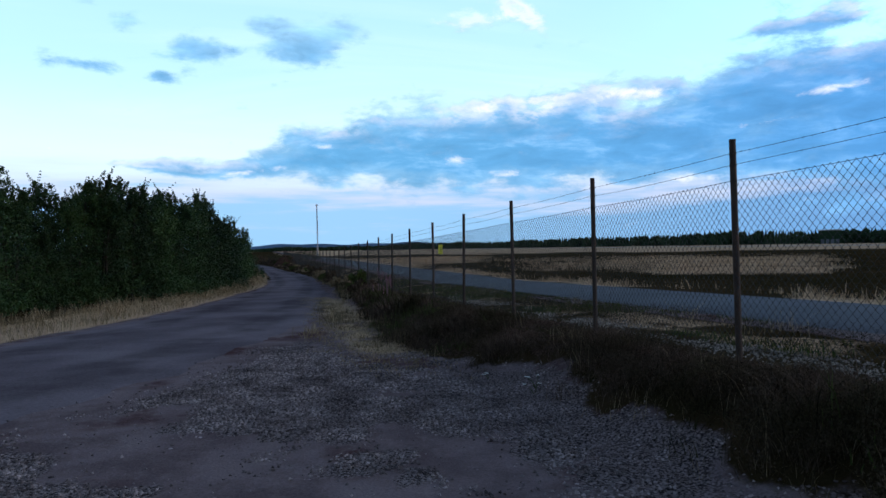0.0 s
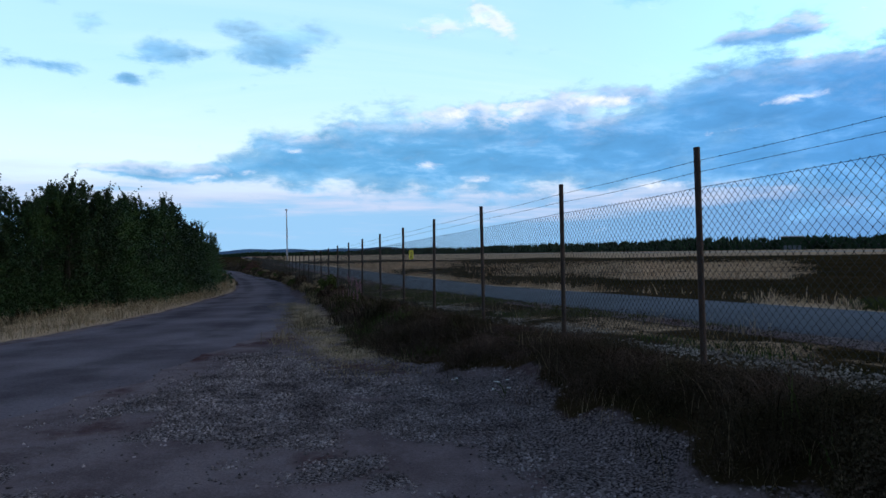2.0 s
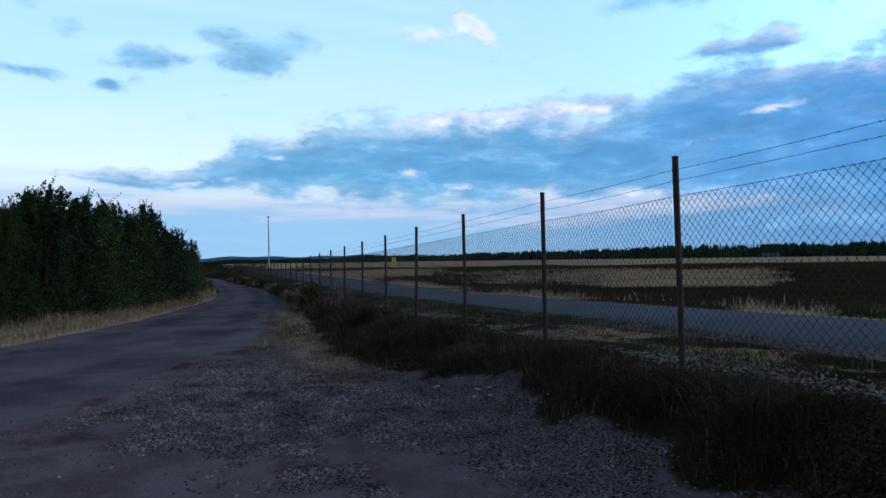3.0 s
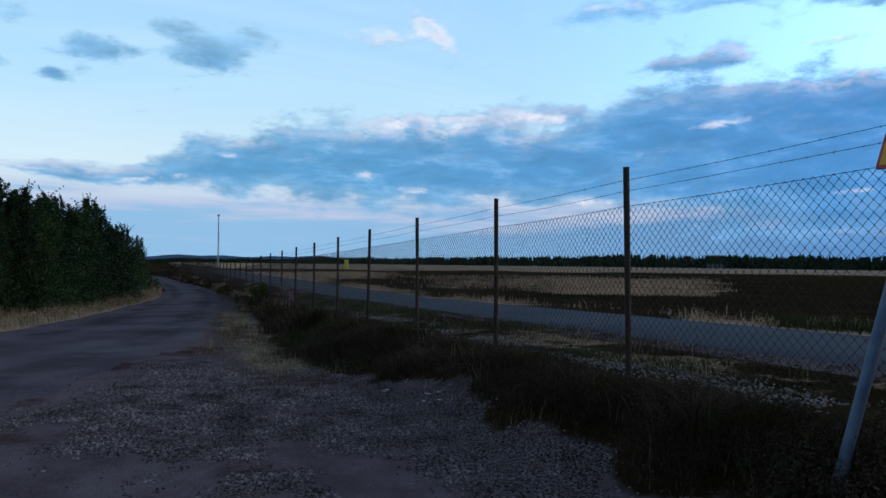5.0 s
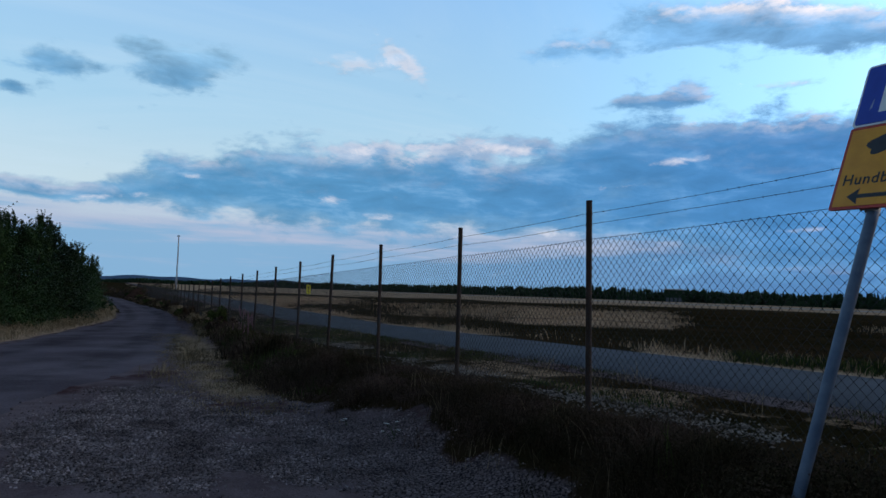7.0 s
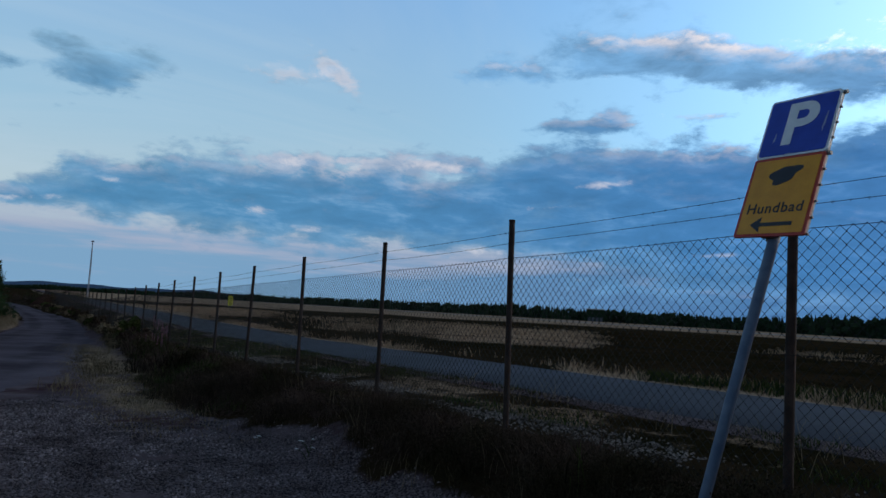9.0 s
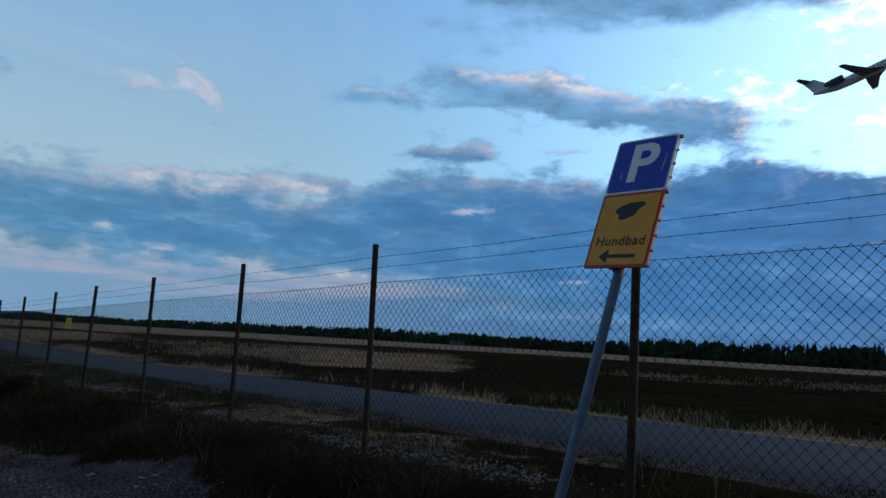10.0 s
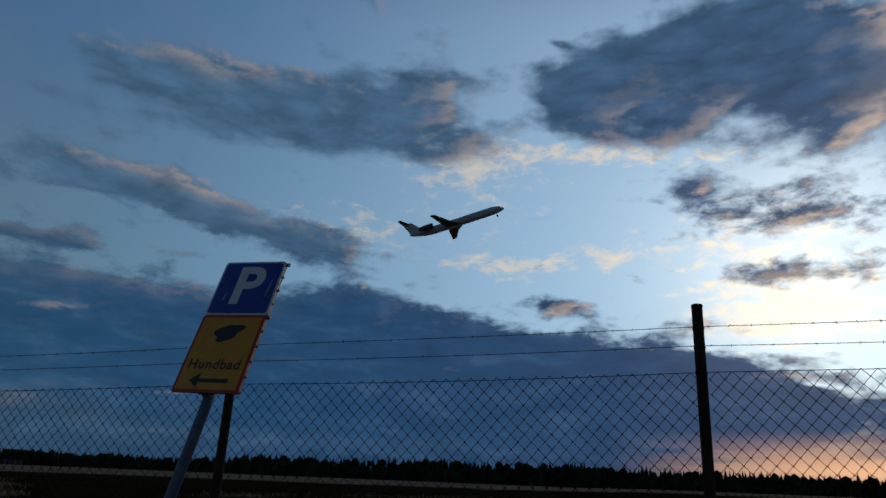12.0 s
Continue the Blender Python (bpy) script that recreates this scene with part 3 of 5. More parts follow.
def ribbon(name, mid, half, y0, y1, step, lift, material, label, category, cross=8, crown=0.03, edge_seed=1, ragged=0.2):
    """A road surface that follows the ground, with uneven edges that dip under the soil."""
    ys = []
    y, d = y0, step
    while y < y1:
        ys.append(y)
        d = step if y < 60 else d * 1.05
        y += d
    ys = np.array(ys)
    rows = []
    for k in range(cross + 1):
        s = -1 + 2 * k / cross
        rag = (fbm(ys, np.full_like(ys, 7.0 * k), 2.0, edge_seed) - 0.5) * ragged if abs(s) == 1 else 0
        x = mid(ys) + s * half(ys) + rag
        z = ground_z(x, ys) + (lift + crown * (1 - s * s) if abs(s) < 1 else -0.03)
        rows.append(np.stack([x, ys, z], -1))
    V = np.stack(rows, 1)
    n, m = V.shape[:2]
    idx = np.arange(n * m).reshape(n, m)
    faces = np.stack([idx[:-1, :-1], idx[:-1, 1:], idx[1:, 1:], idx[1:, :-1]], -1).reshape(-1, 4)
    ob = arrays(name, V.reshape(-1, 3), faces, material, smooth=True)
    at = ob.data.attributes.new("across", "FLOAT", "POINT")
    at.data.foreach_set("value", np.tile(np.linspace(-1, 1, cross + 1), n).astype(np.float32))
    return tagged(ob, label, category, kind="structure")


ribbon("road", track_mid, track_half, -30, 175, 0.4, 0.012, M_TRACK, "packed grey-brown gravel track curving past the trees", "road", crown=0.03, edge_seed=3, ragged=0.7)
ribbon("service_road", lambda y: np.full_like(np.asarray(y, float), 9.45), lambda y: np.full_like(np.asarray(y, float), 2.2), -120, 400, 0.5, 0.02,
       M_ASPHALT, "grey worn asphalt service road inside the fence", "road", crown=0.05, edge_seed=6, ragged=0.25)


def build_runway():
    bm = bmesh.new()
    for a, b in ((-900, -200), (-200, 500), (500, 1300)):
        box(bm, 235, (a + b) / 2, -0.09, 46, (b - a) - 0.02, 0.08, 0.01)
    tagged(part("runway", bm, M_RUNWAY), "pale concrete runway across the airfield", "runway", kind="structure")


build_runway()


# ------------------------------------------------------------ far forest and ridge
def conifer(rng, h):
    """Spiky far tree: stacked uneven skirts."""
    vs, fs = [], []
    tiers = 5
    w0 = h * rng.uniform(0.16, 0.26)
    for i in range(tiers):
        z0, z1 = h * i / tiers * 0.92, h * min(1.0, (i + 1.7) / tiers)
        r = w0 * (1 - i / tiers) * rng.uniform(0.8, 1.2) + 0.2
        b = len(vs)
        k = 6
        off = rng.rand() * 6
        for j in range(k):
            rr = r * rng.uniform(0.7, 1.25)
            vs.append((rr * math.cos(off + j * math.tau / k), rr * math.sin(off + j * math.tau / k), z0 + rng.uniform(-.03, .03) * h))
        vs.append((rng.uniform(-.2, .2), rng.uniform(-.2, .2), z1))
        for j in range(k):
            fs.append((b + j, b + (j + 1) % k, b + k))
    return vs, fs


def broadleaf(rng, h):
    """Rounder far tree with a lumpy outline."""
    vs, fs = [], []
    for c in range(3):
        cx, cy, cz = rng.uniform(-.14, .14) * h, rng.uniform(-.14, .14) * h, h * (0.28 + 0.22 * c)
        r = h * rng.uniform(0.16, 0.25) * (1 - 0.09 * c)
        b = len(vs)
        for e in (-0.8, -0.2, 0.4):
            for j in range(6):
                q = r * rng.uniform(0.75, 1.25)
                a = j * math.tau / 6 + e * 2
                vs.append((cx + q * math.cos(e) * math.cos(a), cy + q * math.cos(e) * math.sin(a), cz + q * math.sin(e)))
        vs.append((cx, cy, cz + r * rng.uniform(0.9, 1.3)))
        for ring in range(2):
            for j in range(6):
                fs.append((b + ring * 6 + j, b + ring * 6 + (j + 1) % 6, b + ring * 6 + 6 + (j + 1) % 6, b + ring * 6 + 6 + j))
        for j in range(6):
            fs.append((b + 12 + j, b + 12 + (j + 1) % 6, b + 18))
    return vs, fs


def build_forest():
    rng = np.random.RandomState(11)
    # azimuth, distance, height of the edge of the wood
    az_k = [-60, -10, 0, 10, 20, 30, 38, 47, 55, 62, 79, 90, 102, 125, 170]
    d_k = [700, 900, 950, 900, 850, 760, 700, 640, 560, 470, 430, 430, 460, 500, 600]
    e_k = [0.6, 0.25, 0.22, 0.42, 0.6, 0.8, 1.0, 1.0, 0.95, 1.4, 1.65, 1.6, 1.4, 1.3, 1.2]
    V, F = [], []
    for row in range(3):
        az = -60.0
        while az < 172:
            d = np.interp(az, az_k, d_k) * (1 + 0.035 * row) + rng.uniform(-6, 6)
            top = np.interp(az, az_k, e_k) + 0.10 * math.sin(az * 0.9) * math.sin(az * 0.37 + 1)
            h = max(3.0, (1.6 + d * math.tan(radians(top))) * rng.uniform(0.72, 1.08) * (1 + 0.01 * row))
            vs, fs = conifer(rng, h) if rng.rand() < 0.6 else broadleaf(rng, h)
            b = len(V)
            x, y = d * math.sin(radians(az)), d * math.cos(radians(az))
            V += [(x + p[0], y + p[1], -0.3 + p[2]) for p in vs]
            F += [tuple(b + i for i in f) for f in fs]
            az += math.degrees(h * rng.uniform(0.15, 0.27) / d)
    tagged(arrays("forest", V, F, M_FOREST), "dark mixed wood along the far side of the airfield", "forest", kind="stuff")
    # low ridge far behind
    az = np.linspace(-70, 60, 160)
    d = 3000.0
    top = 22 + 8 * np.sin(az * 0.21) + 5 * np.sin(az * 0.53 + 1) + 2.5 * np.sin(az * 1.7)
    rows = []
    for s, h in ((0, -2.0), (60, 0.6), (200, 1.0), (420, -0.1)):
        rows.append(np.stack([(d + s) * np.sin(np.radians(az)), (d + s) * np.cos(np.radians(az)), np.where(h < 0, -8, top * h)], -1))
    P = np.stack(rows, 1)
    n, m = P.shape[:2]
    idx = np.arange(n * m).reshape(n, m)
    faces = np.stack([idx[:-1, :-1], idx[1:, :-1], idx[1:, 1:], idx[:-1, 1:]], -1).reshape(-1, 4)
    tagged(arrays("backdrop", P.reshape(-1, 3), faces, M_RIDGE, smooth=True), "wooded ridge on the horizon, coloured blue for distance haze", "hills", kind="structure")


build_forest()

# ------------------------------------------------------------ fence
FX = 4.231
POST_Y0 = 5.528


def fence_top(y):
    return 2.466 - 0.02564 * (min(max(y, -30), 48) - POST_Y0)


POST_SHIFT = {1: -0.145, 2: 0.012, 3: 0.049, -1: 0.006, -2: 0.031}


def post_y(k):
    return POST_Y0 + 3.0 * k + POST_SHIFT.get(k, 0.0)


def post_mesh():
    """Round steel post with a flat cap, a weld ring and three wire clips."""
    bm = bmesh.new()
    tube(bm, [(0, 0, -2.45), (0, 0, -0.02)], 0.031, 14)
    tube(bm, [(0, 0, -0.02), (0, 0, -0.006), (0, 0, 0.0)], [0.033, 0.033, 0.028], 14)
    for z in (-0.14, -0.25, -0.40, -1.2):
        tube(bm, [(0, 0, z - 0.008), (0, 0, z + 0.008)], 0.034, 14)
    return bm


def link_mesh(width, height, dx, r, sides=3):
    """Chain link: bent wires hooked into each other, hung between z 0 and -height."""
    bm_v, bm_f = [], []
    dx *= 0.5
    cols = int(round(width / dx))
    dx = width / cols
    dz = dx * 1.05
    rows = int(height / dz)
    for c in range(cols):
        x0 = (c + 0.5) * dx
        turn_side = 1 if c % 2 == 0 else -1
        pts = []
        for k in range(rows + 1):
            s = turn_side if k % 2 == 0 else -turn_side
            pts.append((x0 + s * dx * 0.5, s * r * 0.9, -k * dz))
        # each bend is hooked round its neighbour and reads as a small knot
        way = []
        for p, q in zip(pts, pts[1:]):
            way += [(p, 1.75), (tuple(u + (w - u) * 0.16 for u, w in zip(p, q)), 1.0), (tuple(u + (w - u) * 0.84 for u, w in zip(p, q)), 1.0)]
        way.append((pts[-1], 1.75))
        prev = None
        for p, fat in way:
            b = len(bm_v)
            for q in range(sides):
                a = q * math.tau / sides + 0.5
                bm_v.append((p[0] + r * fat * 1.15 * math.cos(a), p[1] + r * fat * math.sin(a), p[2]))
            if prev is not None:
                for q in range(sides):
                    bm_f.append((prev + q, prev + (q + 1) % sides, b + (q + 1) % sides, b + q))
            prev = b
    me = bpy.data.meshes.new("chain_link")
    me.from_pydata(bm_v, [], bm_f)
    me.materials.append(M_MESH)
    return me


def wire_line(k0, k1, drop, radius, barbs):
    bm_v, bm_f = [], []
    rng = np.random.RandomState(int(drop * 1000))

    def bar(p, q, r):
        p, q = Vector(p), Vector(q)
        d = (q - p).normalized()
        a = d.orthogonal().normalized()
        c = d.cross(a)
        b = len(bm_v)
        for e in (p, q):
            for j in range(4):
                w = e + (a * math.cos(j * math.tau / 4) + c * math.sin(j * math.tau / 4)) * r
                bm_v.append(tuple(w))
        for j in range(4):
            bm_f.append((b + j, b + (j + 1) % 4, b + 4 + (j + 1) % 4, b + 4 + j))

    for k in range(k0, k1):
        y0, y1 = post_y(k), post_y(k + 1)
        sag = rng.uniform(0.005, 0.02)
        last = None
        steps = 10 if k < 8 else 3
        for i in range(steps + 1):
            s = i / steps
            y = y0 + (y1 - y0) * s
            p = (FX - 0.036, y, fence_top(y) - drop - sag * 4 * s * (1 - s))
            if last:
                bar(last, p, radius)
            last = p
        if barbs and k < 8:
            n = 28
            for i in range(n):
                s = (i + 0.5) / n
                y = y0 + (y1 - y0) * s
                z = fence_top(y) - drop - sag * 4 * s * (1 - s)
                for _ in range(2):
                    w = Vector((rng.normal(), rng.normal() * 0.4, rng.normal())).normalized() * 0.010
                    c = Vector((FX - 0.036, y + rng.uniform(-.006, .006), z))
                    bar(c - w, c + w, 0.0013)
    return bm_v, bm_f


def build_fence():
    fence = new("fence")
    fence.location = (0, 0, 0)
    tagged(fence, "chain-link airfield fence on brown steel posts with two barbed wires", "fence", kind="thing")
    rng = np.random.RandomState(4)
    proto = part("post", post_mesh(), M_POST, fence, "brown weathered steel fence post")
    me = proto.data
    first = True
    for k in range(-8, 58):
        ob = proto if first else new("post", me)
        first = False
        ob.parent = fence
        y = post_y(k)
        lean = rng.uniform(-0.6, 0.6), rng.uniform(-0.7, 0.7)
        if k == 0:
            lean = (0.9, 0.2)
        if k == -2:
            lean = (-0.8, 0.0)
        ob.matrix_basis = pose(FX, y, fence_top(y), lean[0], lean[1], rng.uniform(0, 360))
    near = link_mesh(2.94, 1.80, 0.0790, 0.0023)
    far = link_mesh(2.94, 1.80, 0.098, 0.0020)
    farthest = link_mesh(2.94, 1.80, 0.245, 0.0042)
    for k in range(-8, 57):
        y0, y1 = post_y(k), post_y(k + 1)
        ob = new("chain_link_panel", near if -5 < k < 8 else far if -9 < k < 15 else farthest)
        ob.parent = fence
        z0, z1 = fence_top(y0) - 0.40, fence_top(y1) - 0.40
        slope = math.degrees(math.atan2(z1 - z0, y1 - y0))
        ob.matrix_basis = pose(FX - 0.03, y0 + 0.03, z0, 0, 0, 90) @ pose(0, 0, 0, 0, -slope, 0) @ Matrix.Diagonal(((y1 - y0 - 0.06) / 2.94, 1, 1, 1))
    for drop, r, barbs, nm in ((0.14, 0.0022, True, "barbed_wire"), (0.25, 0.0022, True, "barbed_wire"), (0.40, 0.0026, False, "tension_wire"), (1.2, 0.0020, False, "tension_wire")):
        v, f = wire_line(-8, 57, drop, r, barbs)
        arrays(nm, v, f, M_MESH, fence)


build_fence()


# ------------------------------------------------------------ sign
def text_mesh(word, size, bold=0.0, spacing=1.0):
    cu = bpy.data.curves.new("lettering", "FONT")
    cu.body, cu.size, cu.align_x, cu.align_y = word, size, "CENTER", "CENTER"
    cu.offset = bold
    cu.space_character = spacing
    cu.extrude = 0.0006
    tmp = new("lettering", cu)
    bpy.context.view_layer.update()
    me = bpy.data.meshes.new_from_object(tmp.evaluated_get(bpy.context.evaluated_depsgraph_get()))
    bpy.data.objects.remove(tmp)
    return me


def plate(bm, w, h, y, thick, r=0.02, cx=0.0, cz=0.0):
    """Rounded sheet in the x-z plane, front face at -y."""
    pts = []
    for sx, sz, a0 in ((1, 1, 0), (-1, 1, 90), (-1, -1, 180), (1, -1, 270)):
        for i in range(5):
            a = radians(a0 + i * 22.5)
            pts.append((cx + sx * (w / 2 - r) + r * math.cos(a), cz + sz * (h / 2 - r) + r * math.sin(a)))
    f = [bm.verts.new((x, y, z)) for x, z in pts]
    b = [bm.verts.new((x, y + thick, z)) for x, z in pts]
    bm.faces.new(f[::-1])
    bm.faces.new(b)
    for i in range(len(pts)):
        j = (i + 1) % len(pts)
        bm.faces.new((f[i], f[j], b[j], b[i]))
    return bm


def outline(bm, pts, y, thick):
    f = [bm.verts.new((x, y, z)) for x, z in pts]
    b = [bm.verts.new((x, y + thick, z)) for x, z in pts]
    bm.faces.new(f)
    bm.faces.new(b[::-1])
    for i in range(len(pts)):
        j = (i + 1) % len(pts)
        bm.faces.new((f[j], f[i], b[i], b[j]))


def build_sign():
    W, H1, H2 = 0.40, 0.387, 0.487
    sign = new("parking_sign")
    tagged(sign, "leaning galvanised sign post with blue parking plate and yellow plate below", "road sign", kind="thing")
    # the board's own frame: x along its width, z up its face, -y towards the reader
    sign.matrix_basis = pose(3.477, 2.107, 2.432, -20.8, 1.605, -90.8)
    p1 = part("parking_plate", plate(bmesh.new(), W, H1 - 0.004, 0.0, 0.012, 0.022, 0, H1 / 2), M_WHITE, sign, "white-edged blue parking plate")
    part("blue_field", plate(bmesh.new(), W - 0.024, H1 - 0.03, -0.003, 0.003, 0.016, 0, H1 / 2), M_BLUE, p1, "blue reflective field with small scratches")
    p2 = part("lower_plate", plate(bmesh.new(), W, H2 - 0.004, 0.0, 0.012, 0.010, 0, -H2 / 2), M_RED, sign, "yellow plate with a red border")
    part("yellow_field", plate(bmesh.new(), W - 0.034, H2 - 0.036, -0.003, 0.003, 0.006, 0, -H2 / 2), M_YELLOW, p2, "yellow reflective field")
    me = text_mesh("P", 0.365, 0.010)
    me.materials.clear()
    me.materials.append(M_WHITE)
    o = new("letter", me)
    o.parent = p1
    o.matrix_basis = pose(0.005, -0.0045, H1 * 0.50, 90, 0, 0)
    me = text_mesh("Hundbad", 0.086, 0.0008, 1.12)
    me.materials.clear()
    me.materials.append(M_BLACK)
    o = new("lettering", me)
    o.parent = p2
    o.matrix_basis = pose(0.0, -0.0045, -H2 * 0.66, 90, 0, 0) @ Matrix.Diagonal((0.92, 1, 1, 1))
    bm = bmesh.new()
    ax, az = -0.115, -H2 * 0.855
    outline(bm, [(ax, az), (ax + 0.06, az - 0.045), (ax + 0.055, az - 0.011), (ax + 0.235, az - 0.011), (ax + 0.235, az + 0.011), (ax + 0.055, az + 0.011), (ax + 0.06, az + 0.045)], -0.0048, 0.0014)
    part("arrow", bm, M_BLACK, p2, "black arrow")
    # plain dark uneven oval in place of the pictogram
    bm = bmesh.new()
    pts = []
    for i in range(26):
        a = i * math.tau / 26
        r = 1 + 0.16 * math.sin(3 * a + 0.5) + 0.10 * math.sin(5 * a)
        pts.append((0.005 + 0.082 * r * math.cos(a), -0.118 + 0.052 * r * math.sin(a) + 0.25 * 0.08 * math.cos(a)))
    outline(bm, pts, -0.0048, 0.0014)
    part("pictogram", bm, M_BLACK, p2, "plain black shape")
    # scratches on the blue field
    M_SCRATCH = mat("scratched_sheet", (0.22, 0.26, 0.42), (0.34, 0.38, 0.5), 20, 200, 0.6, 0, 0.0)
    for cx, cz, w, h, rot in ((-0.118, 0.13, 0.011, 0.065, -5), (0.150, 0.20, 0.013, 0.11, -4), (0.145, 0.15, 0.006, 0.05, 6), (-0.02, 0.015, 0.05, 0.005, 8)):
        bm = bmesh.new()
        c, s = math.cos(radians(rot)), math.sin(radians(rot))
        outline(bm, [(cx + c * x - s * z, cz + s * x + c * z) for x, z in ((-w / 2, -h / 2), (w / 2, -h * .3), (w * .3, h / 2), (-w * .2, h * .4))], -0.0036, 0.0008)
        part("scratch", bm, M_SCRATCH, p1, "pale scratch")
    # folded edge rails at the back with bolts sticking out at the side
    for x in (-W / 2 + 0.012, W / 2 - 0.012):
        bm = bmesh.new()
        box(bm, x, 0.022, (H1 - H2) / 2, 0.016, 0.022, H1 + H2 - 0.03, 0.003)
        part("edge_rail", bm, M_STEEL, sign, "dull aluminium rail")
    for i in range(10):
        z = H1 - 0.015 - i * (H1 + H2 - 0.03) / 9
        bm = bmesh.new()
        big = i in (0, 4)
        tube(bm, [(W / 2 - 0.006, 0.020, z), (W / 2 + (0.016 if big else 0.008), 0.020, z)], 0.011 if big else 0.007, 8)
        part("rail_bolt", bm, M_STEEL, sign)
    # pole: bent back behind the board, and leaning below it
    bm = bmesh.new()
    own = sign.matrix_basis.inverted()
    foot, knee = own @ Vector((3.04, 2.455, -0.08)), own @ Vector((3.13, 2.36, 0.52))
    tube(bm, [foot, knee, (0.0, 0.062, -H2 - 0.02), (-0.003, 0.062, -H2 * 0.6), (-0.005, 0.062, H1 + 0.012)], 0.029, 18)
    tube(bm, [(-0.005, 0.062, H1 + 0.012), (-0.005, 0.062, H1 + 0.02), (-0.005, 0.062, H1 + 0.026)], [0.033, 0.033, 0.022], 18)
    part("pole", bm, M_GALV, sign, "galvanised steel pole, coloured blue for the sky it reflects", smooth=False)
    bm = bmesh.new()
    tube(bm, [foot, foot.lerp(knee, 0.93), knee], [0.034, 0.034, 0.030], 18)
    part("base_sleeve", bm, M_SLEEVE, sign, "scuffed dark steel sleeve at the foot")
    for z in (H1 * 0.55, -H2 * 0.35, -H2 + 0.02):
        bm = bmesh.new()
        tube(bm, [(-0.005, 0.062, z - 0.016), (-0.005, 0.062, z + 0.016)], 0.034, 14)
        box(bm, 0, 0.030, z, 0.24 if z > -0.4 else 0.10, 0.012, 0.028, 0.002)
        part("clamp", bm, M_STEEL, sign)


build_sign()


# ------------------------------------------------------------ trees beside the track
def leaf_cloud(rng, centres, radii, counts, size):
    """Many small pointed leaves round the twig ends."""
    V, F = [], []
    C = np.repeat(centres, counts, 0)
    R = np.repeat(radii, counts)
    n = len(C)
    d = rng.normal(size=(n, 3))
    d /= np.linalg.norm(d, axis=1)[:, None]
    p = C + d * (R * rng.rand(n) ** 0.5)[:, None] * np.array([1, 1, 0.85])
    a = rng.normal(size=(n, 3))
    a[:, 2] -= 0.3
    a /= np.linalg.norm(a, axis=1)[:, None]
    b = np.cross(a, rng.normal(size=(n, 3)))
    b /= np.linalg.norm(b, axis=1)[:, None]
    s = size * rng.uniform(0.6, 1.3, n)[:, None]
    quad = np.stack([p - a * s, p + b * s * 0.55, p + a * s * 1.1, p - b * s * 0.55], 1)
    return quad.reshape(-1, 3), np.arange(n * 4).reshape(n, 4)


